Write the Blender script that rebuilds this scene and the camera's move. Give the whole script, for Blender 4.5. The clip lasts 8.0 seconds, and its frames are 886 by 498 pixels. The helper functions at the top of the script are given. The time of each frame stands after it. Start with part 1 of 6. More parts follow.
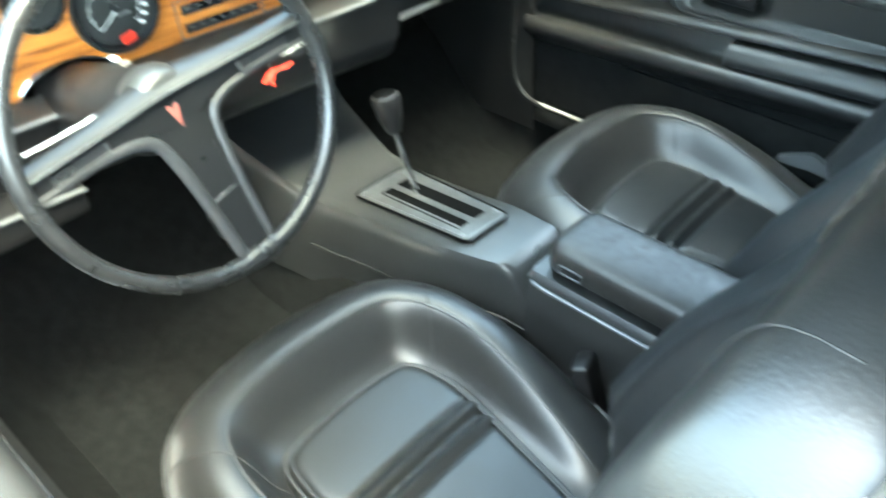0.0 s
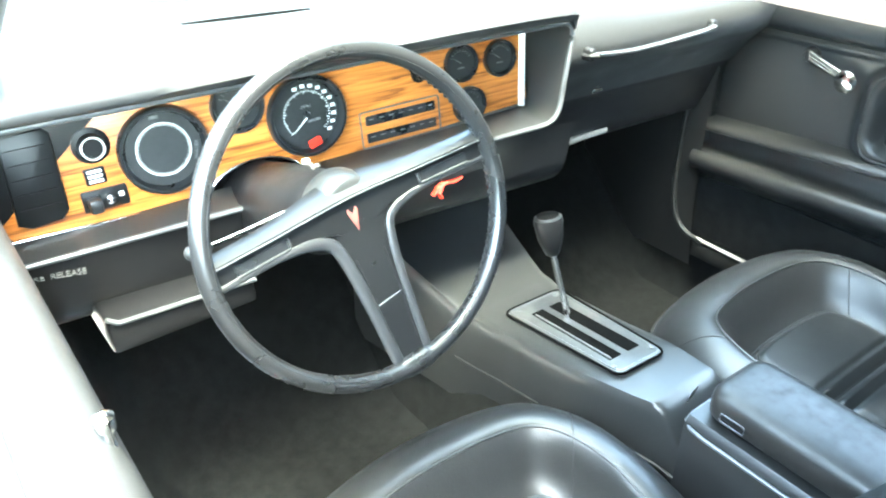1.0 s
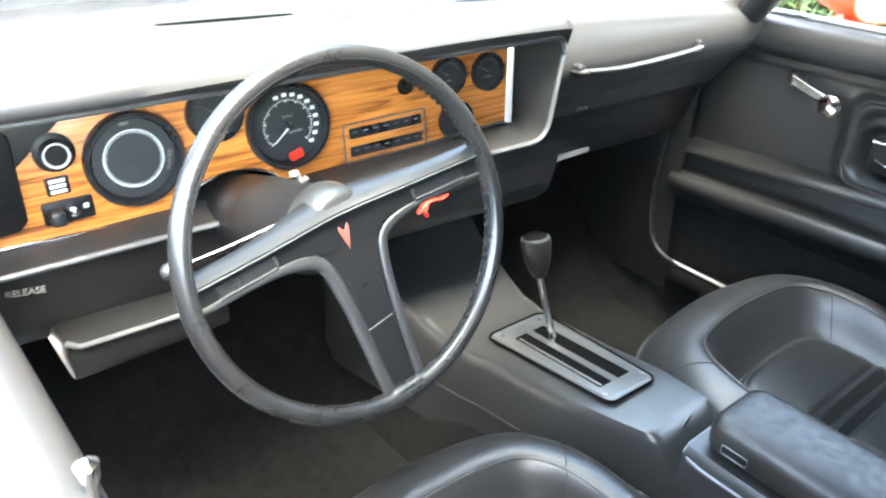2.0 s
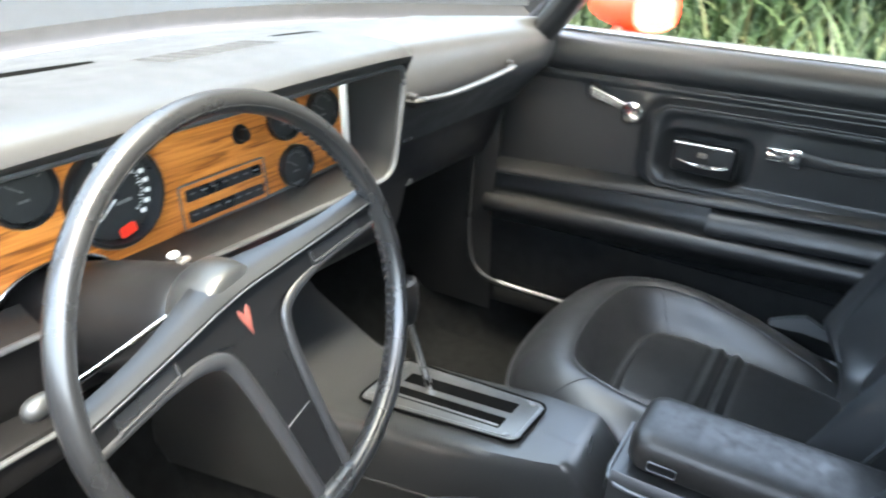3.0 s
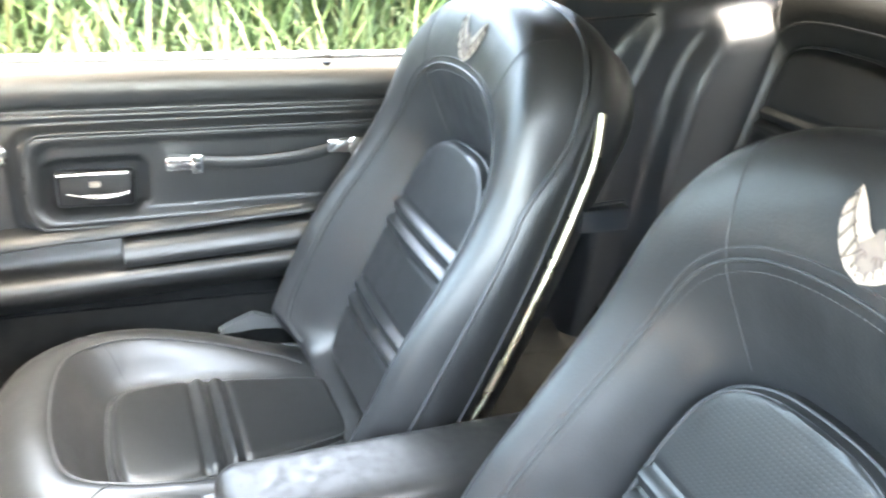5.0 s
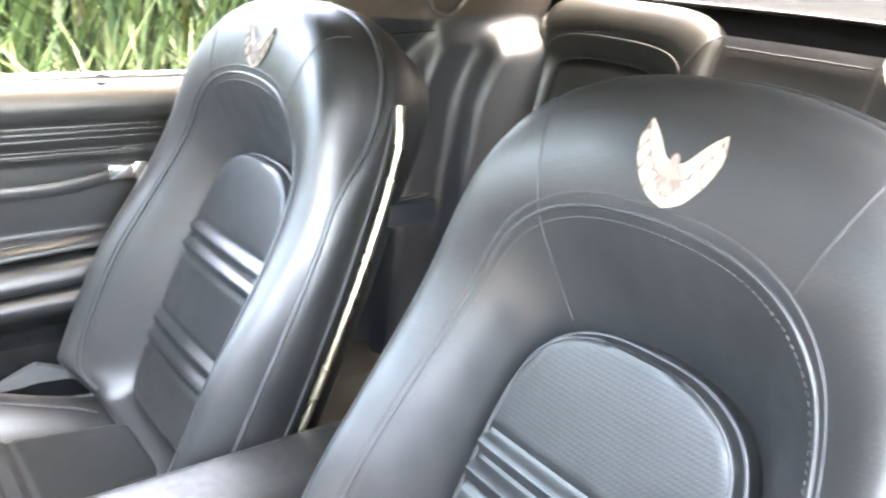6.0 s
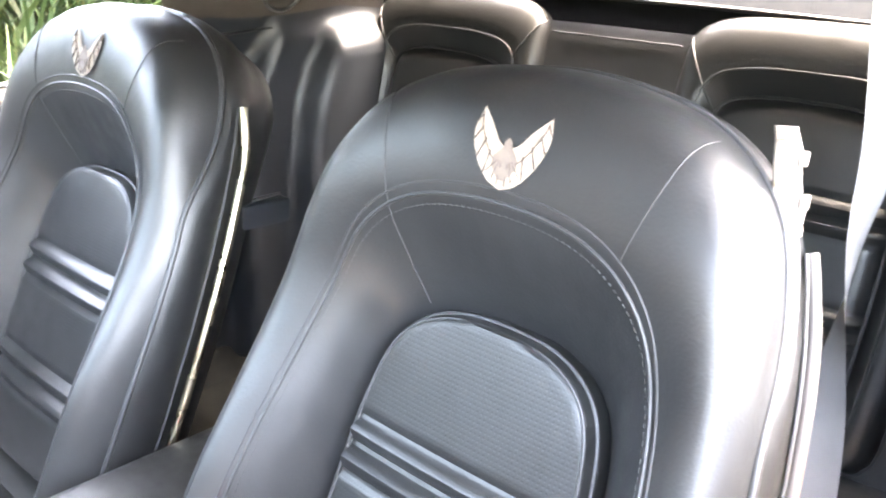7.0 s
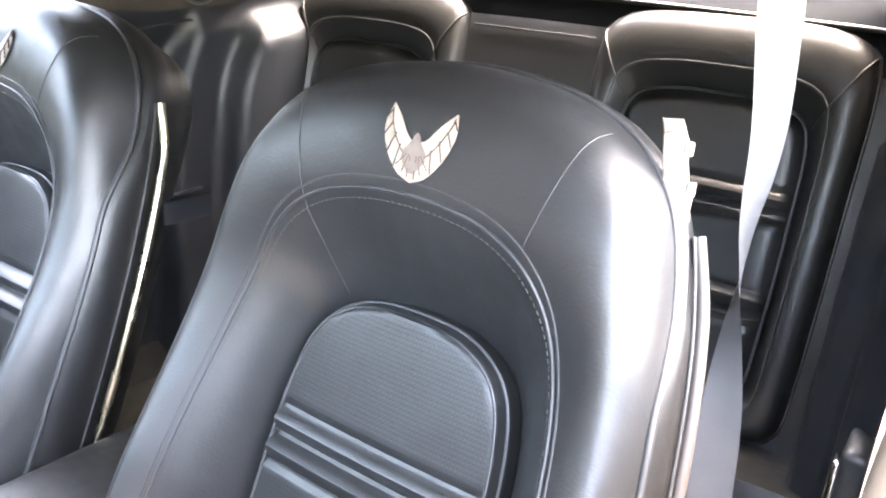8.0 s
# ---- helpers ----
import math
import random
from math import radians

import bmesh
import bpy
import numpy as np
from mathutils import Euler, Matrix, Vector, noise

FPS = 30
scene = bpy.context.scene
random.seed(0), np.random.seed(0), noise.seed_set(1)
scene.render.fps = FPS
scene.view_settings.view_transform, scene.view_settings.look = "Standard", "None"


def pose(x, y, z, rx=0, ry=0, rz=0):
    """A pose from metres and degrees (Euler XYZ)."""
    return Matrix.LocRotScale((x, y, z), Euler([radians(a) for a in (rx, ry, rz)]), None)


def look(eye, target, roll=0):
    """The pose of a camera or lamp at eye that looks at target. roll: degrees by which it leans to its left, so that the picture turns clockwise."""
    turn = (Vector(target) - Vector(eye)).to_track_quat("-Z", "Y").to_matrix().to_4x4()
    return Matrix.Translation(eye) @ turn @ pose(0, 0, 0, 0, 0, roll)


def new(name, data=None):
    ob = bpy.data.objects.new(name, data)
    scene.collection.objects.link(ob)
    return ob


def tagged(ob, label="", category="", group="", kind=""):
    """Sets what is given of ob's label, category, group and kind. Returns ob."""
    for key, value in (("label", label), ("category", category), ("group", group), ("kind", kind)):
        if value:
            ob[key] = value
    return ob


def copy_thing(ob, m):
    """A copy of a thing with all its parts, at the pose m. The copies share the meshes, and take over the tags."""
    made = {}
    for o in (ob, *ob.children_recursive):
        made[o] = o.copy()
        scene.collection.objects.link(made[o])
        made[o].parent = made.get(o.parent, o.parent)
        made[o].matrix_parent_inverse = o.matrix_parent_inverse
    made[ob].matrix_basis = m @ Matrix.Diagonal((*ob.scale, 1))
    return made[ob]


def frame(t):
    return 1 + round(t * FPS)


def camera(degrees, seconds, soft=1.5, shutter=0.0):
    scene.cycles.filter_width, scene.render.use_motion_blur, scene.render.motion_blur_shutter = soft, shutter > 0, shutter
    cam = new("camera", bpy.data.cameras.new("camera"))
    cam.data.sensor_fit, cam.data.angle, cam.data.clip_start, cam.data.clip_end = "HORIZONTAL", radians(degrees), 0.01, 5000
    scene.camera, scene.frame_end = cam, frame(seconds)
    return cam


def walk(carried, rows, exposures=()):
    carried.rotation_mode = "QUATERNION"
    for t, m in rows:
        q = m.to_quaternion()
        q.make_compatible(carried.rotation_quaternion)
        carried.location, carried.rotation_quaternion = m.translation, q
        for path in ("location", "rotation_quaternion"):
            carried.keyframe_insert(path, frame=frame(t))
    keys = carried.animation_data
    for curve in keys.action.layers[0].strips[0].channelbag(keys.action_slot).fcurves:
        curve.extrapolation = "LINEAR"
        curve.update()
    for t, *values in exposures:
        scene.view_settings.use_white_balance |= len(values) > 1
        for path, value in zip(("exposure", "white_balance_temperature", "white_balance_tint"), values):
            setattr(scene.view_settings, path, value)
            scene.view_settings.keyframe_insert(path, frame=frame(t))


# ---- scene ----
cam = camera(58.1, 8.0, soft=2.0, shutter=0.4)
PATH = [
    (0, (-0.778, -0.261, 1.236), (0.339, 0.785, -0.05), -1.3),
    (0.2, (-0.782, -0.2502, 1.2368), (0.2759, 0.9323, 0.0302), -3.55),
    (0.5, (-0.788, -0.234, 1.238), (0.255, 1.066, 0.132), -2.6),
    (0.7, (-0.792, -0.2284, 1.236), (0.2443, 1.0978, 0.1562), -1.76),
    (1, (-0.798, -0.22, 1.233), (0.203, 1.159, 0.185), -1.3),
    (1.2, (-0.8, -0.214, 1.23), (0.184, 1.178, 0.185), -0.7),
    (2.3, (-0.821, -0.085, 1.195), (0.431, 1.144, 0.235), 2.7),
    (2.5, (-0.834, -0.033, 1.19), (0.532, 1.089, 0.254), 3),
    (3, (-0.846, 0.06, 1.166), (0.713, 0.917, 0.252), 2.7),
    (3.2, (-0.82, 0.0896, 1.1728), (0.8065, 0.7824, 0.2574), 2.35),
    (3.5, (-0.781, 0.134, 1.183), (0.92, 0.627, 0.254), 2.5),
    (3.7, (-0.7594, 0.1552, 1.1778), (0.9796, 0.5, 0.2749), 2.57),
    (4, (-0.727, 0.187, 1.17), (1.051, 0.263, 0.255), 3.2),
    (4.5, (-0.693, 0.228, 1.179), (1.072, -0.092, 0.295), 3.3),
    (4.7, (-0.702, 0.297, 1.178), (1.017, -0.236, 0.305), 4.5),
    (5.8, (-0.69, 0.335, 1.084), (0.804, -0.81, 0.406), 7),
    (6, (-0.701, 0.338, 1.082), (0.733, -0.892, 0.428), 6.2),
    (6.5, (-0.711, 0.358, 1.088), (0.573, -1.038, 0.453), 5.2),
    (7, (-0.723, 0.351, 1.093), (0.465, -1.122, 0.443), 4.3),
    (7.5, (-0.739, 0.36, 1.098), (0.349, -1.182, 0.435), 4.2),
    (8, (-0.755, 0.357, 1.105), (0.304, -1.204, 0.439), 4.5),
]
EXPOSURES = [
    (0.0, 5.80, 6800, -14), (0.5, 6.40, 6450, -13), (1.0, 6.42, 6350, -11), (1.2, 6.30, 6400, -7), (2.3, 5.57, 6800, 1), (3.0, 5.25, 6900, 2), (3.5, 5.25, 6950, 1),
    (4.0, 5.68, 6950, 1), (4.5, 6.50, 7350, 2), (5.8, 7.42, 8400, 10), (6.5, 7.36, 8300, 14), (7.2, 7.12, 8250, 14), (8.0, 6.87, 8050, 15),
]
walk(cam, [(t, look(eye, target, roll)) for t, eye, target, roll in PATH], EXPOSURES)

# ---- world and light ----
world = bpy.data.worlds.new("sky_world")
scene.world = world
world.use_nodes = True
wn, wl = world.node_tree.nodes, world.node_tree.links
sky = wn.new("ShaderNodeTexSky")
sky.sky_type = 'NISHITA'
sky.sun_disc = False
sky.sun_elevation, sky.sun_rotation = radians(72), radians(-160)
sky.air_density, sky.dust_density = 1.0, 5.0
bg = wn["Background"]
bg.inputs["Strength"].default_value = 0.15
wl.new(sky.outputs["Color"], bg.inputs["Color"])
sun_data = bpy.data.lights.new("sun", 'SUN')
sun_data.energy, sun_data.angle, sun_data.color = 0.32, radians(22), (1.0, 0.98, 0.95)
sun = new("sun", sun_data)
sun.matrix_world = look((-1.06, -2.9, 9.51), (0, 0, 0))


# ---- materials ----
def material(name, color, rough=0.5, metal=0.0, grain=0.0, grain_scale=300.0, vary=0.15, vary_scale=6.0, spec=0.5,
             wrinkle=0.0, coat=0.0, wear=0.0, sheen=0.0, pattern="noise"):
    """A procedural surface: base colour with two scales of variation, roughness variation and fine relief."""
    m = bpy.data.materials.new(name)
    m.use_nodes = True
    n, l = m.node_tree.nodes, m.node_tree.links
    b = n["Principled BSDF"]
    co = n.new("ShaderNodeTexCoord")
    big = n.new("ShaderNodeTexNoise")
    big.inputs["Scale"].default_value, big.inputs["Detail"].default_value = vary_scale, 6
    l.new(co.outputs["Object"], big.inputs["Vector"])
    ramp = n.new("ShaderNodeMapRange")
    ramp.inputs["From Min"].default_value, ramp.inputs["From Max"].default_value = 0.3, 0.7
    ramp.inputs["To Min"].default_value, ramp.inputs["To Max"].default_value = 1 - vary, 1 + vary
    l.new(big.outputs["Fac"], ramp.inputs["Value"])
    mul = n.new("ShaderNodeVectorMath")
    mul.operation = 'SCALE'
    mul.inputs[0].default_value = color
    l.new(ramp.outputs["Result"], mul.inputs["Scale"])
    l.new(mul.outputs["Vector"], b.inputs["Base Color"])
    rr = n.new("ShaderNodeMapRange")
    rr.inputs["From Min"].default_value, rr.inputs["From Max"].default_value = 0.3, 0.7
    rr.inputs["To Min"].default_value, rr.inputs["To Max"].default_value = max(0.02, rough - 0.06 - wear), min(1, rough + 0.06 + wear)
    fine = n.new("ShaderNodeTexNoise")
    fine.inputs["Scale"].default_value, fine.inputs["Detail"].default_value = vary_scale * 4.3, 5
    l.new(co.outputs["Object"], fine.inputs["Vector"])
    l.new(fine.outputs["Fac"], rr.inputs["Value"])
    l.new(rr.outputs["Result"], b.inputs["Roughness"])
    b.inputs["Metallic"].default_value = metal
    b.inputs["Specular IOR Level"].default_value = spec
    b.inputs["Coat Weight"].default_value = coat
    b.inputs["Coat Roughness"].default_value = 0.04
    if sheen:
        b.inputs["Sheen Weight"].default_value = sheen
    last = None
    if grain:
        if pattern == "noise":
            g = n.new("ShaderNodeTexNoise")
            g.inputs["Detail"].default_value = 3
            out = g.outputs["Fac"]
        else:
            g = n.new("ShaderNodeTexVoronoi")
            out = g.outputs["Distance"]
        g.inputs["Scale"].default_value = grain_scale
        l.new(co.outputs["Object"], g.inputs["Vector"])
        bp = n.new("ShaderNodeBump")
        bp.inputs["Strength"].default_value, bp.inputs["Distance"].default_value = grain, 0.0012
        l.new(out, bp.inputs["Height"])
        last = bp
    if wrinkle:
        w = n.new("ShaderNodeTexNoise")
        w.inputs["Scale"].default_value, w.inputs["Detail"].default_value, w.inputs["Distortion"].default_value = 26, 2, 0.0
        l.new(co.outputs["Object"], w.inputs["Vector"])
        bw = n.new("ShaderNodeBump")
        bw.inputs["Strength"].default_value, bw.inputs["Distance"].default_value = wrinkle, 0.006
        l.new(w.outputs["Fac"], bw.inputs["Height"])
        if last:
            l.new(last.outputs["Normal"], bw.inputs["Normal"])
        last = bw
    if last:
        l.new(last.outputs["Normal"], b.inputs["Normal"])
    return m


def wood_material():
    m = material("walnut_veneer", (0.42, 0.155, 0.036), rough=0.38, vary=0.18, vary_scale=14, coat=0.15)
    n, l = m.node_tree.nodes, m.node_tree.links
    b = n["Principled BSDF"]
    co = n.new("ShaderNodeTexCoord")
    mp = n.new("ShaderNodeMapping")
    mp.inputs["Scale"].default_value = (5, 5, 80)
    l.new(co.outputs["Object"], mp.inputs["Vector"])
    no = n.new("ShaderNodeTexNoise")
    no.inputs["Scale"].default_value, no.inputs["Detail"].default_value, no.inputs["Distortion"].default_value = 1.6, 8, 1.2
    l.new(mp.outputs["Vector"], no.inputs["Vector"])
    cr = n.new("ShaderNodeValToRGB")
    e = cr.color_ramp.elements
    e[0].position, e[0].color = 0.32, (0.15, 0.042, 0.007, 1)
    e[1].position, e[1].color = 0.66, (0.62, 0.235, 0.050, 1)
    mid = e.new(0.48)
    mid.color = (0.47, 0.160, 0.029, 1)
    l.new(no.outputs["Fac"], cr.inputs["Fac"])
    l.new(cr.outputs["Color"], b.inputs["Base Color"])
    return m


def perforated_material():
    """Seat insert vinyl with a fine grid of punched dots."""
    m = material("perforated_vinyl", (0.0085, 0.009, 0.009), spec=0.45, rough=0.38, vary=0.12, vary_scale=9, wrinkle=0.12)
    n, l = m.node_tree.nodes, m.node_tree.links
    b = n["Principled BSDF"]
    co = n.new("ShaderNodeTexCoord")
    v = n.new("ShaderNodeTexVoronoi")
    v.voronoi_dimensions = '2D'
    v.inputs["Scale"].default_value, v.inputs["Randomness"].default_value = 210, 0.0
    l.new(co.outputs["UV"], v.inputs["Vector"])
    mr = n.new("ShaderNodeMapRange")
    mr.inputs["From Min"].default_value, mr.inputs["From Max"].default_value = 0.12, 0.28
    l.new(v.outputs["Distance"], mr.inputs["Value"])
    bp = n.new("ShaderNodeBump")
    bp.inputs["Strength"].default_value, bp.inputs["Distance"].default_value = 0.16, 0.0008
    l.new(mr.outputs["Result"], bp.inputs["Height"])
    l.new(bp.outputs["Normal"], b.inputs["Normal"])
    return m


def glass_material(name, tint=(1, 1, 1), gloss=0.06):
    m = bpy.data.materials.new(name)
    m.use_nodes = True
    n, l = m.node_tree.nodes, m.node_tree.links
    n.remove(n["Principled BSDF"])
    tr = n.new("ShaderNodeBsdfTransparent")
    tr.inputs["Color"].default_value = (*tint, 1)
    gl = n.new("ShaderNodeBsdfGlossy")
    gl.inputs["Roughness"].default_value = 0.01
    fr = n.new("ShaderNodeFresnel")
    fr.inputs["IOR"].default_value = 1.45
    mx = n.new("ShaderNodeMixShader")
    l.new(fr.outputs["Fac"], mx.inputs["Fac"])
    l.new(tr.outputs["BSDF"], mx.inputs[1])
    l.new(gl.outputs["BSDF"], mx.inputs[2])
    l.new(mx.outputs["Shader"], n["Material Output"].inputs["Surface"])
    return m


VINYL = material("black_vinyl", (0.0115, 0.012, 0.0122), rough=0.39, spec=0.55, grain=0.22, grain_scale=340, vary=0.18, vary_scale=7, wrinkle=0.10)
VINYL_FLAT = material("moulded_vinyl", (0.0095, 0.0098, 0.0098), rough=0.37, grain=0.14, grain_scale=900, vary=0.15, vary_scale=8, pattern="voronoi")
QUARTER = material("moulded_quarter_plastic", (0.012, 0.0145, 0.018), rough=0.40, grain=0.12, grain_scale=900, vary=0.15, vary_scale=8, pattern="voronoi")
DASH = material("dash_vinyl", (0.022, 0.023, 0.0238), spec=0.68, rough=0.36, grain=0.12, grain_scale=800, vary=0.12, vary_scale=5, pattern="voronoi")
PERF = perforated_material()
PLASTIC = material("black_plastic", (0.0065, 0.0066, 0.007), spec=0.32, rough=0.38, grain=0.15, grain_scale=600, vary=0.2, vary_scale=12)
GREYPLASTIC = material("console_plastic", (0.017, 0.018, 0.018), rough=0.34, spec=0.5, grain=0.15, grain_scale=500, vary=0.12, vary_scale=7)
RIMPLASTIC = material("wheel_rim_plastic", (0.012, 0.0125, 0.013), rough=0.29, vary=0.06, vary_scale=6)
WHEELSATIN = material("wheel_satin_plastic", (0.0065, 0.0068, 0.0072), rough=0.33, spec=0.38, vary=0.12, vary_scale=8)
# paler than the wheel plastic, to colour in the highlights of rounded edges
SPOKEEDGE = material("spoke_edge_highlight", (0.020, 0.021, 0.022), rough=0.34, spec=0.55, vary=0.05, vary_scale=20)
SPOKE = material("brushed_dark_spoke", (0.11, 0.115, 0.12), rough=0.34, metal=0.5, grain=0.2, grain_scale=700, vary=0.2, vary_scale=12)
PIPING = material("seam_piping", (0.022, 0.0225, 0.023), spec=0.5, rough=0.42, vary=0.15, vary_scale=15)
THREAD = material("grey_thread", (0.032, 0.032, 0.032), rough=0.7, vary=0.2, vary_scale=60)
STITCH = material("seam_thread", (0.018, 0.018, 0.019), rough=0.6, vary=0.1)
CHROME = material("chrome", (0.82, 0.82, 0.80), rough=0.13, metal=1.0, vary=0.06, vary_scale=20, wear=0.04)
SHELLEDGE = material("taupe_edge_vinyl", (0.036, 0.033, 0.031), rough=0.55, grain=0.1, grain_scale=700, vary=0.12, vary_scale=10)
BRASSY = material("worn_bright_trim", (0.50, 0.44, 0.31), rough=0.28, metal=1.0, vary=0.10, vary_scale=5)
WOOD = wood_material()
LID = material("scuffed_lid_vinyl", (0.0130, 0.0118, 0.0105), rough=0.46, spec=0.4, vary=0.22, vary_scale=16, wear=0.08)
# near-black without gloss: the shade inside openings, put into the colour
HOLE = material("recess_shade_black", (0.004, 0.004, 0.004), rough=1.0, spec=0.0, vary=0.1)
GAUGE = material("gauge_black", (0.012, 0.013, 0.014), rough=0.3, vary=0.1)
FACE = material("gauge_face", (0.016, 0.0175, 0.017), rough=0.5, vary=0.15, vary_scale=30)
PRINT = material("worn_print", (0.117, 0.117, 0.113), rough=0.6, vary=0.4, vary_scale=200)
WHITE = material("printed_white", (0.75, 0.75, 0.72), rough=0.5, vary=0.06)
RED = material("orange_red_plastic", (0.66, 0.030, 0.014), rough=0.45, vary=0.12, vary_scale=40)
EMBREAD = material("beige_thread", (0.30, 0.248, 0.205), rough=0.7, grain=0.6, grain_scale=900, vary=0.25, vary_scale=120)
EMBDARK = material("brown_thread", (0.045, 0.034, 0.028), rough=0.8, vary=0.2, vary_scale=80)
BELT = material("pale_belt_webbing", (0.17, 0.168, 0.165), rough=0.75, grain=0.8, grain_scale=900, vary=0.10, vary_scale=10)
BEIGE = material("ivory_plastic", (0.135, 0.120, 0.102), rough=0.4, vary=0.08, vary_scale=20)
CARPET = material("black_carpet", (0.0065, 0.007, 0.007), spec=0.1, rough=0.95, grain=1.0, grain_scale=900, vary=0.35, vary_scale=40)
HEADLINER = material("headliner_cloth", (0.055, 0.046, 0.040), rough=0.9, grain=0.5, grain_scale=700, vary=0.12, vary_scale=6)
REDPAINT = material("orange_red_paint", (0.62, 0.045, 0.012), rough=0.48, coat=0.0, vary=0.06, vary_scale=3)
REDBADGE = material("dark_red_enamel", (0.15, 0.048, 0.038), rough=0.4, vary=0.2, vary_scale=60)
RUBBER = material("black_rubber", (0.014, 0.014, 0.015), rough=0.7, grain=0.3, grain_scale=400, vary=0.25, vary_scale=10)
GLASS = glass_material("window_glass", (0.97, 0.985, 0.975))
# the strong tint is there to dim the sky light on seats and dash
SCREENGLASS = glass_material("laminated_screen_glass", (0.64, 0.68, 0.65))
REARGLASS = glass_material("tinted_rear_glass", (0.92, 0.96, 1.0))
EMBMID = material("tan_thread", (0.14, 0.112, 0.095), rough=0.75, grain=0.5, grain_scale=900, vary=0.2, vary_scale=60)
MIRROR = material("mirror_glass", (0.40, 0.41, 0.41), rough=0.08, metal=1.0, vary=0.05, vary_scale=8)
PLATE = material("satin_plate", (0.060, 0.063, 0.064), rough=0.36, metal=0.3, grain=0.15, grain_scale=800, vary=0.15, vary_scale=14)
SILVER = material("satin_silver", (0.62, 0.60, 0.56), rough=0.38, metal=0.55, vary=0.08, vary_scale=20)
FELT = material("dark_felt", (0.0066, 0.0072, 0.0080), rough=1.0, grain=0.8, grain_scale=900, vary=0.2, vary_scale=8, spec=0.0)
# paler than plain grey concrete, so that it bounces light onto the seats
CONCRETE = material("grey_concrete", (0.40, 0.385, 0.36), rough=0.9, grain=0.6, grain_scale=60, vary=0.18, vary_scale=1.2)
SOIL = material("leafy_soil", (0.035, 0.038, 0.018), rough=1.0, grain=1.0, grain_scale=25, vary=0.4, vary_scale=3)


def grass_material():
    m = material("grass_blades", (0.06, 0.10, 0.022), spec=0.2, rough=0.6, vary=0.35, vary_scale=2.5)
    n, l = m.node_tree.nodes, m.node_tree.links
    b = n["Principled BSDF"]
    ge = n.new("ShaderNodeNewGeometry")
    cr = n.new("ShaderNodeValToRGB")
    e = cr.color_ramp.elements
    e[0].position, e[0].color = 0.0, (0.006, 0.014, 0.0035, 1)
    e[1].position, e[1].color = 1.0, (0.060, 0.062, 0.026, 1)
    mid = e.new(0.55)
    mid.color = (0.013, 0.027, 0.0066, 1)
    mid = e.new(0.86)
    mid.color = (0.027, 0.046, 0.013, 1)
    l.new(ge.outputs["Random Per Island"], cr.inputs["Fac"])
    l.new(cr.outputs["Color"], b.inputs["Base Color"])
    b.inputs["Subsurface Weight"].default_value = 0.0
    return m


GRASS = grass_material()


# ---- mesh helpers ----
def part(name, bm, mat, parent=None, label="", sharp=38):
    """Links a bmesh as one smooth-shaded mesh object, under a parent if one is given."""
    bmesh.ops.recalc_face_normals(bm, faces=bm.faces)
    me = bpy.data.meshes.new(name)
    bm.to_mesh(me)
    bm.free()
    me.materials.append(mat)
    for p in me.polygons:
        p.use_smooth = True
    me.set_sharp_from_angle(angle=radians(sharp))
    ob = new(name, me)
    if parent:
        ob.parent = parent
        ob.matrix_parent_inverse = parent.matrix_world.inverted()
    if label:
        tagged(ob, label)
    return ob


def thing(name, at, label, category, group="", kind=""):
    """An Empty at the base of a thing, to carry its parts."""
    ob = new(name)
    ob.empty_display_size = 0.05
    ob.location = at
    bpy.context.view_layer.update()
    return tagged(ob, label, category, group, kind)


def sheet(rows, close_u=False, close_v=False, cap=False, bm=None):
    """A surface through rows of points; u runs along a row, v from row to row."""
    bm = bm or bmesh.new()
    vs = [[bm.verts.new(p) for p in r] for r in rows]
    nr, nc = len(vs), len(vs[0])
    for i in range(nr if close_v else nr - 1):
        for j in range(nc if close_u else nc - 1):
            q = (vs[i][j], vs[i][(j + 1) % nc], vs[(i + 1) % nr][(j + 1) % nc], vs[(i + 1) % nr][j])
            if len(set(q)) == 4:
                bm.faces.new(q)
    if cap:
        bm.faces.new(vs[0])
        bm.faces.new(list(reversed(vs[-1])))
    return bm


def uv_sheet(rows, place):
    """A surface of (u, v, w) rows set by place(), with u and v in metres as its texture coordinates."""
    bm = sheet([[place(p) for p in r] for r in rows])
    flat = [p for r in rows for p in r]
    bm.verts.index_update()
    uv = bm.loops.layers.uv.new("UVMap")
    for f in bm.faces:
        for lp in f.loops:
            lp[uv].uv = flat[lp.vert.index][:2]
    return bm


def stitches(path, gap=0.0065, length=0.0036, r=0.0006):
    """A row of short thread stitches along a path, as one mesh."""
    path = np.array([tuple(p) for p in path])
    run = np.r_[0, np.cumsum(np.linalg.norm(np.diff(path, axis=0), axis=1))]
    bm = bmesh.new()
    at = lambda s: np.array([np.interp(s, run, path[:, k]) for k in range(3)])
    for s in np.arange(gap, run[-1] - gap, gap):
        tube([at(s), at(s + length / 2), at(s + length)], r, 6, bm=bm)
    return bm


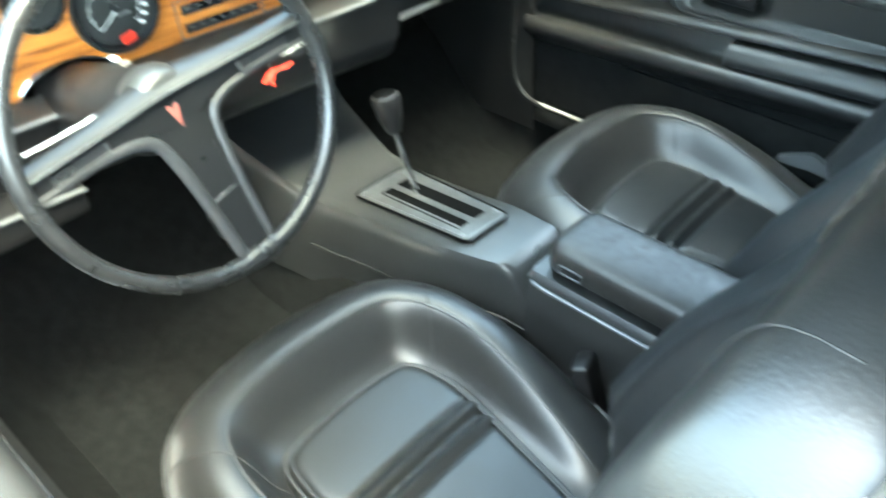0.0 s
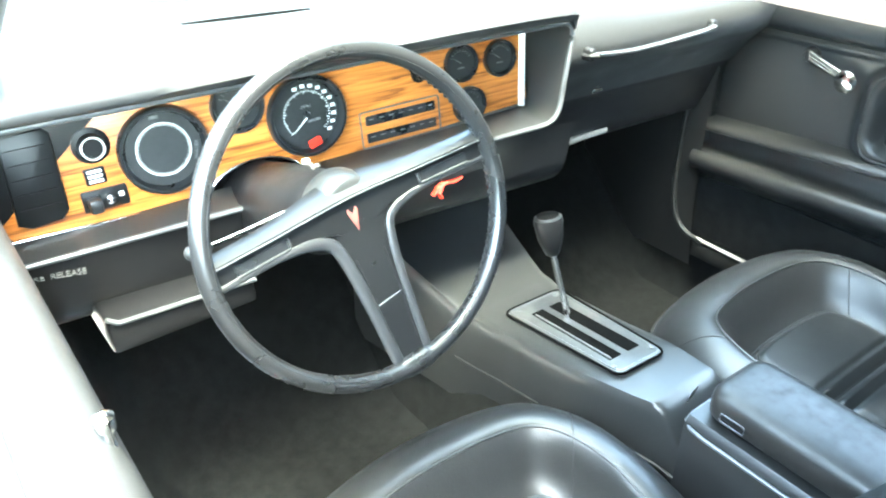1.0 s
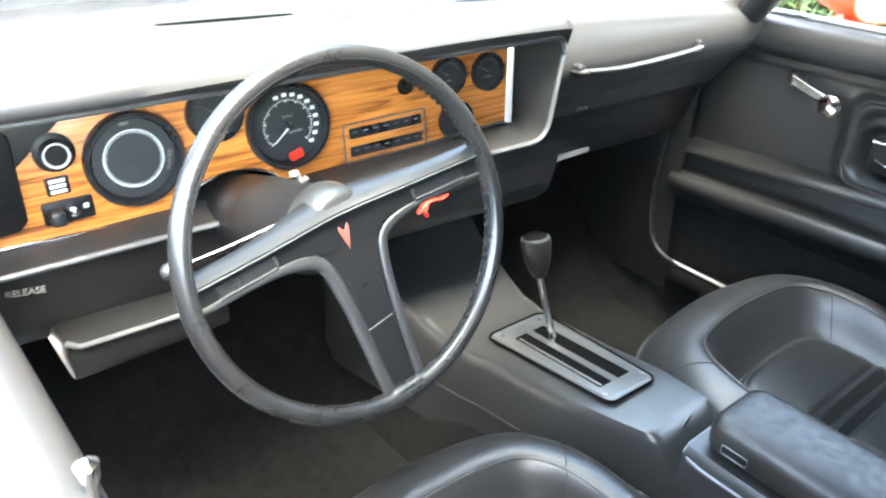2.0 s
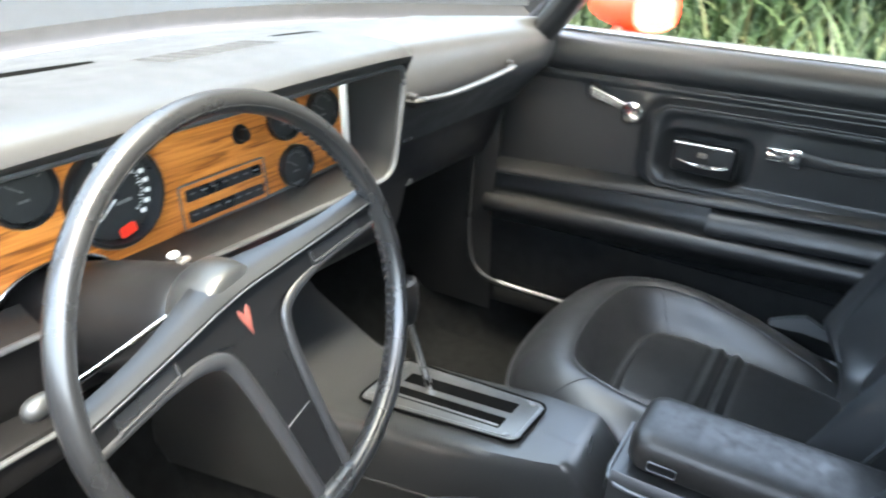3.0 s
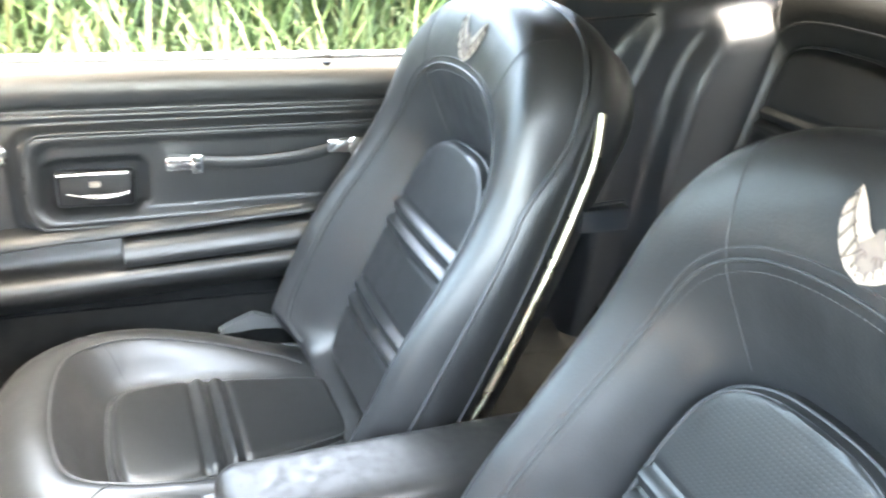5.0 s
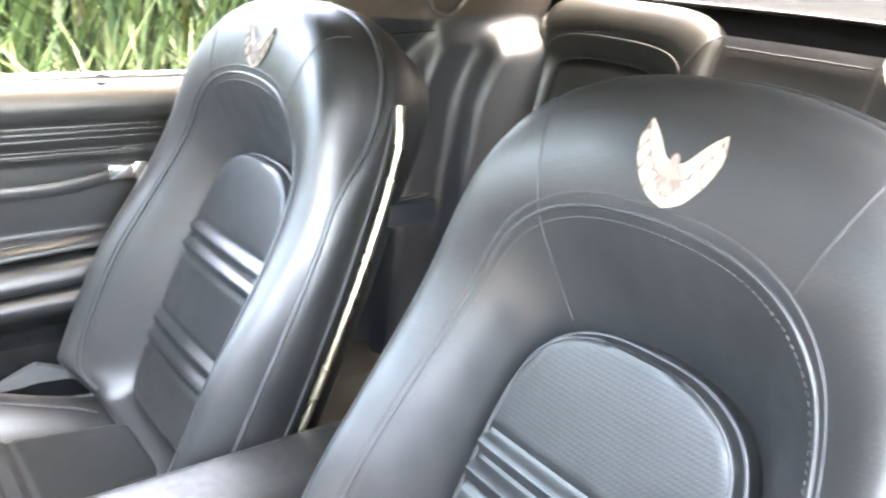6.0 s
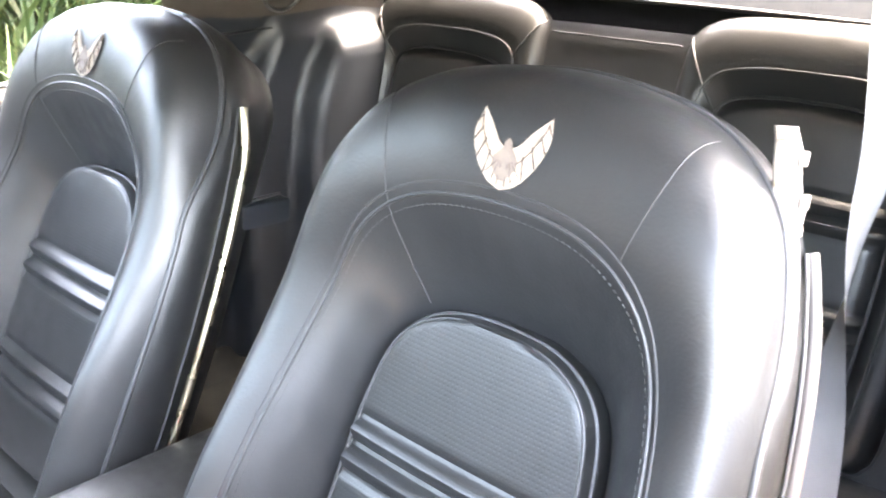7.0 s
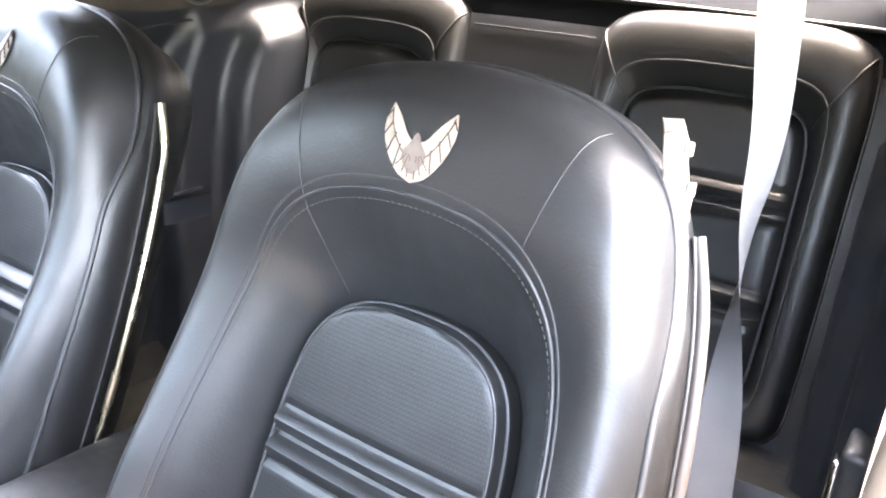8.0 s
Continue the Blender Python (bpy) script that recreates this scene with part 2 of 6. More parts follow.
def rbox(x0, x1, y0, y1, z0, z1, bevel=0.004, seg=2, bm=None, m=None):
    """A box between two corners, with rounded edges."""
    tmp = bmesh.new()
    bmesh.ops.create_cube(tmp, size=1.0)
    bmesh.ops.transform(tmp, verts=tmp.verts, matrix=Matrix.Translation(((x0 + x1) / 2, (y0 + y1) / 2, (z0 + z1) / 2)) @ Matrix.Diagonal((abs(x1 - x0), abs(y1 - y0), abs(z1 - z0), 1)))
    if bevel:
        bmesh.ops.bevel(tmp, geom=tmp.edges[:], offset=bevel, segments=seg, profile=0.5, affect='EDGES')
    if m:
        bmesh.ops.transform(tmp, verts=tmp.verts, matrix=m)
    if bm is None:
        return tmp
    me = bpy.data.meshes.new("tmp")
    tmp.to_mesh(me)
    tmp.free()
    bm.from_mesh(me)
    bpy.data.meshes.remove(me)
    return bm


def smooth_path(points, n, closed=False):
    """Catmull-Rom curve through the points, resampled at n even steps."""
    p = [np.array(q, float) for q in points]
    k = len(p)
    fine = []
    for i in range(k if closed else k - 1):
        a = p[(i - 1) % k] if closed or i > 0 else 2 * p[0] - p[1]
        b, c = p[i], p[(i + 1) % k]
        d = p[(i + 2) % k] if closed or i + 2 < k else 2 * p[-1] - p[-2]
        for s in np.linspace(0, 1, 16, endpoint=False):
            fine.append(0.5 * ((2 * b) + (c - a) * s + (2 * a - 5 * b + 4 * c - d) * s * s + (3 * b - a - 3 * c + d) * s ** 3))
    fine.append(p[0] if closed else p[-1])
    fine = np.array(fine)
    run = np.r_[0, np.cumsum(np.linalg.norm(np.diff(fine, axis=0), axis=1))]
    want = np.linspace(0, run[-1], n + 1)[:-1] if closed else np.linspace(0, run[-1], n)
    return np.array([[np.interp(w, run, fine[:, k2]) for k2 in range(fine.shape[1])] for w in want])


def tube(path, radius, sides=8, closed=False, flat=1.0, up=(0, 0, 1), bm=None, caps=True):
    """A rod swept along a path; radius may be one number or one for each point; flat squashes it along up."""
    path = np.asarray(path, float)
    n = len(path)
    sides = max(sides, 10)
    rad = np.full(n, radius) if np.isscalar(radius) else np.asarray(radius, float)
    rows = []
    upv = np.array(up, float)
    for i in range(n):
        a, b = (path[i - 1], path[(i + 1) % n]) if closed else (path[max(i - 1, 0)], path[min(i + 1, n - 1)])
        t = (b - a) / (np.linalg.norm(b - a) + 1e-12)
        side = np.cross(t, upv)
        if np.linalg.norm(side) < 1e-3:
            side = np.cross(t, (1, 0, 0))
        side /= np.linalg.norm(side)
        nor = np.cross(side, t)
        ang = np.linspace(0, 2 * math.pi, sides, endpoint=False)
        rows.append([path[i] + rad[i] * (math.cos(q) * side + flat * math.sin(q) * nor) for q in ang])
    return sheet(rows, close_u=True, close_v=closed, cap=caps and not closed, bm=bm)


def lathe(profile, m, n=32, bm=None, cap=True):
    """Turns a profile of (radius, height) about the local z axis of m."""
    rows = []
    for r, h in profile:
        rows.append([m @ Vector((r * math.cos(a), r * math.sin(a), h)) for a in np.linspace(0, 2 * math.pi, n, endpoint=False)])
    return sheet(rows, close_u=True, cap=cap, bm=bm)


def slab(outline, m, depth, bevel=0.0, bm=None):
    """A flat plate with the given outline in the local xy plane of m, rising by depth along its z."""
    tmp = bmesh.new()
    f = tmp.faces.new([tmp.verts.new((x, y, 0)) for x, y in outline])
    ex = bmesh.ops.extrude_face_region(tmp, geom=[f])
    bmesh.ops.translate(tmp, verts=[v for v in ex["geom"] if isinstance(v, bmesh.types.BMVert)], vec=(0, 0, depth))
    if bevel:
        top = [e for e in tmp.edges if all(abs(v.co.z - depth) < 1e-7 for v in e.verts)]
        bmesh.ops.bevel(tmp, geom=top, offset=bevel, segments=2, profile=0.5, affect='EDGES')
    bmesh.ops.triangulate(tmp, faces=[q for q in tmp.faces if len(q.verts) > 8], ngon_method='EAR_CLIP')
    bmesh.ops.transform(tmp, verts=tmp.verts, matrix=m)
    if bm is None:
        return tmp
    me = bpy.data.meshes.new("tmp")
    tmp.to_mesh(me)
    tmp.free()
    bm.from_mesh(me)
    bpy.data.meshes.remove(me)
    return bm


def rounded_rect(x0, x1, y0, y1, r, n=5):
    pts = []
    for cx, cy, a0 in ((x1 - r, y1 - r, 0), (x0 + r, y1 - r, 90), (x0 + r, y0 + r, 180), (x1 - r, y0 + r, 270)):
        for k in range(n + 1):
            a = radians(a0 + 90 * k / n)
            pts.append((cx + r * math.cos(a), cy + r * math.sin(a)))
    return pts


def words(text, size, m, depth=0.0006):
    """Raised lettering as a bmesh, centred on m."""
    cu = bpy.data.curves.new("lettering", 'FONT')
    cu.body, cu.size, cu.extrude = text, size, depth
    cu.align_x, cu.align_y = 'CENTER', 'CENTER'
    ob = bpy.data.objects.new("lettering", cu)
    scene.collection.objects.link(ob)
    bpy.context.view_layer.update()
    me = bpy.data.meshes.new_from_object(ob.evaluated_get(bpy.context.evaluated_depsgraph_get()))
    bm = bmesh.new()
    bm.from_mesh(me)
    bmesh.ops.transform(bm, verts=bm.verts, matrix=m)
    bpy.data.objects.remove(ob)
    bpy.data.curves.remove(cu)
    bpy.data.meshes.remove(me)
    return bm


def frame_of(origin, xdir, zdir):
    """A pose with its z along zdir and its x near xdir."""
    z = Vector(zdir).normalized()
    x = Vector(xdir)
    x = (x - x.dot(z) * z).normalized()
    y = z.cross(x)
    return Matrix(((x[0], y[0], z[0], origin[0]), (x[1], y[1], z[1], origin[1]), (x[2], y[2], z[2], origin[2]), (0, 0, 0, 1)))


def smoothstep(a, b, x):
    t = min(1.0, max(0.0, (x - a) / (b - a)))
    return t * t * (3 - 2 * t)


# ---- ground and surroundings ----
GZ = -0.06
bm = bmesh.new()
bmesh.ops.create_grid(bm, x_segments=60, y_segments=60, size=150)
for v in bm.verts:
    v.co.z = GZ + (0.0 if abs(v.co.x) < 8 else 0.02 * abs(v.co.x) * (noise.noise(v.co * 0.02) + 0.3))
ground = tagged(part("ground", bm, SOIL), "dark soil and leaf litter under long grass", "ground", kind="structure")
bm = rbox(-7.5, -1.1, 4.4, 16.0, GZ - 0.08, GZ + 0.012, 0.01, bm=rbox(-7.5, 1.28, -7.0, 4.4, GZ - 0.08, GZ + 0.012, 0.01))
tagged(part("pavement", bm, CONCRETE), "concrete driveway beside the car, pale to bounce light inside", "driveway", kind="structure")


def grass_blades(count, x0, x1, y0, y1, h0, h1, w0, w1, seed):
    rng = random.Random(seed)
    verts, faces = [], []
    for _ in range(count):
        x, y = rng.uniform(x0, x1), rng.uniform(y0, y1)
        h, w, a, lean = rng.uniform(h0, h1), rng.uniform(w0, w1), rng.uniform(0, 6.283), rng.uniform(0.1, 0.95)
        dx, dy = math.cos(a), math.sin(a)
        b = len(verts)
        for k in range(6):
            s = k / 5
            out = lean * h * s ** 2.1
            zz = h * (s - 0.38 * lean * s ** 3)
            ww = w * (1 - s) ** 0.55 * 0.5 if k < 5 else 0.0006
            verts.append((x + dx * out - dy * ww, y + dy * out + dx * ww, GZ + zz))
            verts.append((x + dx * out + dy * ww, y + dy * out - dx * ww, GZ + zz + 0.15 * ww))
        for k in range(5):
            faces.append((b + 2 * k, b + 2 * k + 1, b + 2 * k + 3, b + 2 * k + 2))
    return verts, faces


# the two tallest reed rows are added to keep low sky out of reflections
verts, faces = [], []
for args in ((5200, 1.32, 3.0, -3.2, 5.5, 0.30, 0.85, 0.008, 0.020, 3), (2600, 1.45, 3.2, -3.2, 5.5, 0.55, 1.05, 0.016, 0.034, 5),
             (4200, 2.8, 6.5, -4.5, 9.0, 0.45, 1.1, 0.014, 0.036, 7), (2600, -1.2, 1.6, 4.3, 6.4, 0.4, 1.0, 0.014, 0.036, 9), (4200, -1.4, 6.0, 6.0, 8.8, 1.8, 4.0, 0.03, 0.075, 13), (6000, 3.3, 6.2, -4.5, 9.0, 1.7, 3.3, 0.024, 0.058, 15),
             (5200, 3.0, 5.6, -9.0, -0.6, 1.0, 2.1, 0.018, 0.045, 11)):
    vv, ff = grass_blades(*args)
    faces += [tuple(i + len(verts) for i in f) for f in ff]
    verts += vv
me = bpy.data.meshes.new("long_grass")
me.from_pydata(verts, [], faces)
me.materials.append(GRASS)
for p in me.polygons:
    p.use_smooth = True
tagged(new("long_grass", me), "tall uncut green grass beside the driveway, with added reeds that block low sky", "grass", kind="stuff")


# ---- car shell ----
def zt(x):
    return 0.903 - 0.053 * x


def zl(x):
    return 0.8965 - 0.045 * x


def yb(x):
    """Where the dash meets the foot of the windscreen."""
    d = x + 0.1
    return 1.0 - (0.62 if d > 0 else 0.22) * d * d


# carpeted floor with its tunnel
rows = []
for y in np.linspace(-1.05, 1.15, 45):
    row = []
    for x in np.linspace(-0.70, 0.70, 57):
        z = 0.10 + 0.17 * (1 - smoothstep(0.09, 0.17, abs(x - 0.01)))
        z += 0.28 * smoothstep(0.85, 1.12, y) + 0.12 * smoothstep(-0.25, -0.5, y) + 0.10 * smoothstep(0.60, 0.68, abs(x))
        row.append((x, y, z + 0.003 * noise.noise(Vector((x * 30, y * 30, 0)))))
    rows.append(row)
floor = tagged(part("floor", sheet(rows), CARPET), "black cut-pile carpet on the car floor", "carpet", kind="structure")

# firewall behind the pedals
rows = [[(x, 1.10 + 0.02 * math.sin(x * 9), z) for x in np.linspace(-0.75, 0.68, 12)] for z in np.linspace(0.1, 0.86, 8)]
tagged(part("wall_front", sheet(rows), CARPET), "black carpeted bulkhead in the footwell", "bulkhead", kind="structure")

# headliner and roof skin
def roof_rows(dz, wide):
    """Rows of the roof from its bowed front edge to the rear window."""
    out = []
    for k in np.linspace(0, 1, 24):
        row = []
        for x in np.linspace(-wide, wide, 25):
            y = 0.31 + 0.10 * (1 - (x / wide) ** 2) * (1 - k) - 1.29 * k
            z0 = 1.262 + 0.03 * math.sin(min(1.0, k * 1.1) * math.pi) - 0.03 * smoothstep(-0.60, -0.98, y) + dz
            row.append(((x if x > 0 else x * 1.15) * (1 - 0.08 * smoothstep(-0.4, -1.12, y)), y, z0 - 0.050 * (abs(x) / wide) ** 3.2))
        out.append(row)
    return out


tagged(part("ceiling", sheet(roof_rows(0, 0.575)), HEADLINER), "dark brown cloth headliner", "headliner", kind="structure")
roof = thing("car_roof", (0, -0.4, 1.25), "orange-red painted steel roof panel of the coupe", "car roof")
part("roof_panel", sheet(roof_rows(0.025, 0.60)), REDPAINT, roof)
for s in (-1, 1):
    rail = [(s * 0.575, 0.31, 1.212), (s * 0.59, 0.0, 1.222), (s * 0.585, -0.5, 1.222), (s * 0.57, -0.9, 1.19), (s * 0.56, -1.12, 1.14)]
    if s < 0:
        rail = [(x * 1.14, y, z) for x, y, z in rail]
    part("roof_rail", tube(smooth_path(rail, 20), 0.022, 10, flat=1.2), HEADLINER, roof, "dark cloth-covered roof rail")

# windscreen pillars
def pillar(name, base, top, label):
    p = thing(name, base, label, "windscreen pillar", kind="structure")
    a, b = np.array(base), np.array(top)
    path = [a + (b - a) * t + np.array([0, 0, 0.03 * math.sin(t * math.pi)]) for t in np.linspace(-0.06, 1.03, 12)]
    part("pillar_trim", tube(path, np.linspace(0.036, 0.026, 12), 12, flat=0.75), VINYL_FLAT, p)
    out = [q + np.array([0.02 * (1 if base[0] > 0 else -1), 0.035, 0.012]) for q in path]
    part("pillar_seal", tube(out, 0.016, 8), RUBBER, p, "black rubber windscreen seal")


pillar("pillar_1", (0.620, 0.665, 0.845), (0.556, 0.31, 1.212), "black trimmed windscreen pillar with rubber seal")
pillar("pillar_2", (-0.735, 0.80, 0.91), (-0.660, 0.37, 1.212), "grey trimmed windscreen pillar with rubber seal")

# windscreen, backlight
ws = []
for t in np.linspace(0, 1, 9):
    ws.append([((1 - t) * x + t * x * 0.84, (1 - t) * (yb(x) + 0.03) + t * (0.31 + 0.10 * (1 - (x / 0.7) ** 2)), (1 - t) * (zt(x) - 0.01) + t * (1.262 - 0.05 * (abs(x) / 0.7) ** 3)) for x in np.linspace(-0.70, 0.62, 21)])
pane = tagged(part("windscreen", sheet(ws), SCREENGLASS), "laminated windscreen glass, tinted to dim the light coming in", "windscreen", kind="structure")
pane.visible_shadow = False

# cowl grille and bonnet
rows = []
for t in np.linspace(0, 1, 8):
    rows.append([(x, yb(x) - 0.01 + t * 0.20, zt(x) - 0.022 + 0.018 * t) for x in np.linspace(-0.74, 0.64, 30)])
cowl = thing("cowl_panel", (0, 1.0, 0.87), "matt black cowl panel below the windscreen", "cowl panel")
part("cowl_sheet", sheet(rows), RUBBER, cowl)
for k in range(26):
    x = -0.62 + k * 0.045
    part("louvre", rbox(x - 0.004, x + 0.004, yb(x) + 0.06, yb(x) + 0.15, zt(x) - 0.012, zt(x) + 0.001, 0.002, 1), PLASTIC, cowl)
for s, xa, xb in ((0, -0.52, 0.02), (1, 0.05, 0.46)):
    wiper = thing("windscreen_wiper", (xa, yb(xa) + 0.09, 0.90), "black windscreen wiper resting on the cowl", "wiper", group="windscreen wipers")
    path = [(xa + (xb - xa) * t, yb(xa + (xb - xa) * t) + 0.085, zt(xa + (xb - xa) * t) + 0.010 + 0.010 * math.sin(3.14 * t)) for t in np.linspace(0, 1, 14)]
    part("wiper_arm", tube(path, np.linspace(0.007, 0.0035, 14), 8), SPOKE, wiper)
    part("wiper_blade", tube([(p[0], p[1] + 0.012, p[2] - 0.008) for p in path[4:]], 0.004, 6), RUBBER, wiper)

bonnet = thing("car_bonnet", (0, 1.8, 0.85), "glossy orange-red car bonnet with a raised middle", "car bonnet")
rows = []
for y in np.linspace(0, 1, 30):
    row = []
    for x in np.linspace(-0.74, 0.66, 41):
        yy = yb(x) + 0.19 + (2.65 - yb(x) - 0.19) * y
        bulge = 0.022 * (1 - smoothstep(0.16, 0.30, abs(x + 0.04)))
        row.append((x, yy, zt(x) - 0.002 + bulge * smoothstep(0, 0.25, y) - 0.11 * y ** 1.6 - 0.03 * smoothstep(0.45, 0.72, abs(x + 0.04))))
    rows.append(row)
part("bonnet_skin", sheet(rows), REDPAINT, bonnet)
for s, xs in ((-1, (-0.74, -0.95)), (1, (0.66, 0.88))):
    rows = []
    for y in np.linspace(0.72, 2.6, 20):
        row = []
        for t in np.linspace(0, 1, 10):
            x = xs[0] + (xs[1] - xs[0]) * math.sin(t * 1.57)
            row.append((x + s * 0.004, y, 0.885 - 0.053 * xs[0] - 0.03 - 0.045 * (y - 0.72) - 0.55 * (1 - math.cos(t * 1.57))))
        rows.append(row)
    part("fender", sheet(rows), REDPAINT, bonnet)


# ---- dashboard ----
dash = thing("dashboard", (-0.05, 0.8, 0.6), "black padded dashboard with an orange-brown woodgrain instrument panel", "dashboard")



def pad_profile(x):
    """Section of the dash top at x: a brow over the instruments, a falling face before the passenger."""
    brow = [(0.69, zl(x) - 0.006), (0.655, zl(x) - 0.007), (0.640, zl(x) - 0.002), (0.634, zl(x) + 0.008), (0.642, zl(x) + 0.018), (0.67, zt(x) + 0.016),
            (0.74, zt(x) + 0.016), (0.83, zt(x) + 0.006), (0.93, zt(x) - 0.006), (yb(x), zt(x) - 0.012)]
    sw = -0.10 * (x - 0.17)
    face = [(0.775 + sw, 0.690), (0.735 + sw, 0.742), (0.704 + sw, 0.775), (0.690 + sw, 0.808), (0.694 + sw, 0.842), (0.715 + sw, zt(x) - 0.014),
            (min(0.76 + sw, yb(x) - 0.04), zt(x) - 0.001), (min(0.82, yb(x) - 0.025), zt(x) + 0.001), (min(0.93, yb(x) - 0.01), zt(x) - 0.007), (yb(x), zt(x) - 0.012)]
    k = smoothstep(0.085, 0.132, x)
    return smooth_path([(a[0] * (1 - k) + b[0] * k, a[1] * (1 - k) + b[1] * k) for a, b in zip(brow, face)], 34)


def dash_z(x, y):
    """Height of the dash top at x, y."""
    p = pad_profile(x)
    p = p[int(np.argmin(p[:, 0])):]
    return float(np.interp(y, p[:, 0], p[:, 1]))


rows = []
for x in list(np.linspace(-0.765, 0.075, 34)) + [0.088, 0.098, 0.108, 0.118, 0.13] + list(np.linspace(0.15, 0.635, 24)):
    rows.append([(x, p[0], p[1]) for p in pad_profile(x)])
part("top_pad", sheet(rows), DASH, dash, "black grained padded dash top", sharp=60)

PNRM = Vector((-0.08, -1.0, 0.1)).normalized()


def on_panel(x, z, lift=0.0):
    """A pose on the wood panel, its z pointing at the driver and its y up."""
    y = 0.740 - 0.08 * (x - 0.07) + 0.1 * (z - 0.79)
    return frame_of(Vector((x, y, z)) + PNRM * lift, (1, -0.08, 0), PNRM)


def panel_xy(x, z):
    """Coordinates of a place on the panel in the panel's own pose at its middle."""
    m = on_panel(-0.33, 0.79)
    p = m.inverted() @ on_panel(x, z).translation
    return (p.x, p.y)


# wood sheet with an arch over the column
PM = on_panel(-0.33, 0.79)
arch = [panel_xy(-0.405 + 0.068 * math.cos(a), 0.716 + 0.036 * math.sin(a)) for a in np.linspace(math.pi, 0, 14)]
outline = [panel_xy(-0.742, 0.735), panel_xy(-0.735, 0.724)] + [panel_xy(-0.48, 0.716)] + arch + [panel_xy(-0.33, 0.716), panel_xy(0.078, 0.732), panel_xy(0.070, 0.862), panel_xy(-0.70, 0.868), panel_xy(-0.722, 0.862), panel_xy(-0.728, 0.85)]
part("wood_panel", slab(outline, PM @ pose(0, 0, -0.006), 0.006, 0.0015), WOOD, dash, "orange-brown woodgrain instrument panel")
part("panel_back", rbox(-0.77, 0.085, 0.80, 0.82, 0.68, 0.885, 0.003), PLASTIC, dash)
arch3 = [on_panel(-0.405 + 0.069 * math.cos(a), 0.716 + 0.037 * math.sin(a), 0.002).translation for a in np.linspace(math.pi, 0, 20)]
part("arch_trim", tube(arch3, 0.0025, 6), CHROME, dash, "thin bright trim over the column")

# bezel shroud round the recessed panel
inner = [on_panel(x, z).translation for x, z in ((-0.735, 0.72), (-0.735, 0.868), (0.074, 0.862), (0.080, 0.728))]
outer = [Vector((-0.775, 0.752, 0.712)), Vector((-0.772, 0.665, 0.918)), Vector((0.098, 0.652, 0.884)), Vector((0.074, 0.655, 0.722))]


def shroud_ring(f):
    c = [a.lerp(b, f) for a, b in zip(inner, outer)]
    pts = []
    for i in range(4):
        p, q, r = c[i - 1], c[i], c[(i + 1) % 4]
        for t in np.linspace(0, 1, 7):
            a, b = q.lerp(p, 0.030 / (p - q).length), q.lerp(r, 0.030 / (r - q).length)
            pts.append((1 - t) ** 2 * a + 2 * t * (1 - t) * q + t * t * b)
    return pts


part("panel_shroud", sheet([shroud_ring(f) for f in np.linspace(0.0, 1.0, 6)], close_u=True), GREYPLASTIC, dash, "dark grey recessed shroud round the panel")
part("shroud_lip", tube(shroud_ring(1.0), 0.004, 8, closed=True), SPOKE, dash, "satin lip round the panel recess")
strip = slab([(-0.0055, -0.062), (0.0055, -0.062), (0.0055, 0.060), (-0.0055, 0.060)], on_panel(0.0655, 0.792, 0.005) @ pose(0, 0, 0, 0, -38, -3), 0.005, 0.002)
part("bright_strip", strip, SILVER, dash, "bright metal strip ending the wood panel")
part("lower_strip", tube([on_panel(x, 0.7165 + (0.0155 * smoothstep(-0.33, 0.08, x)), 0.003).translation for x in np.linspace(-0.325, 0.072, 12)], 0.0022, 6), SPOKE, dash)
part("lower_strip", tube([on_panel(x, 0.7165 + 0.008 * smoothstep(-0.5, -0.735, x), 0.003).translation for x in np.linspace(-0.735, -0.48, 12)], 0.0026, 6), CHROME, dash, "thin bright strip below the wood")


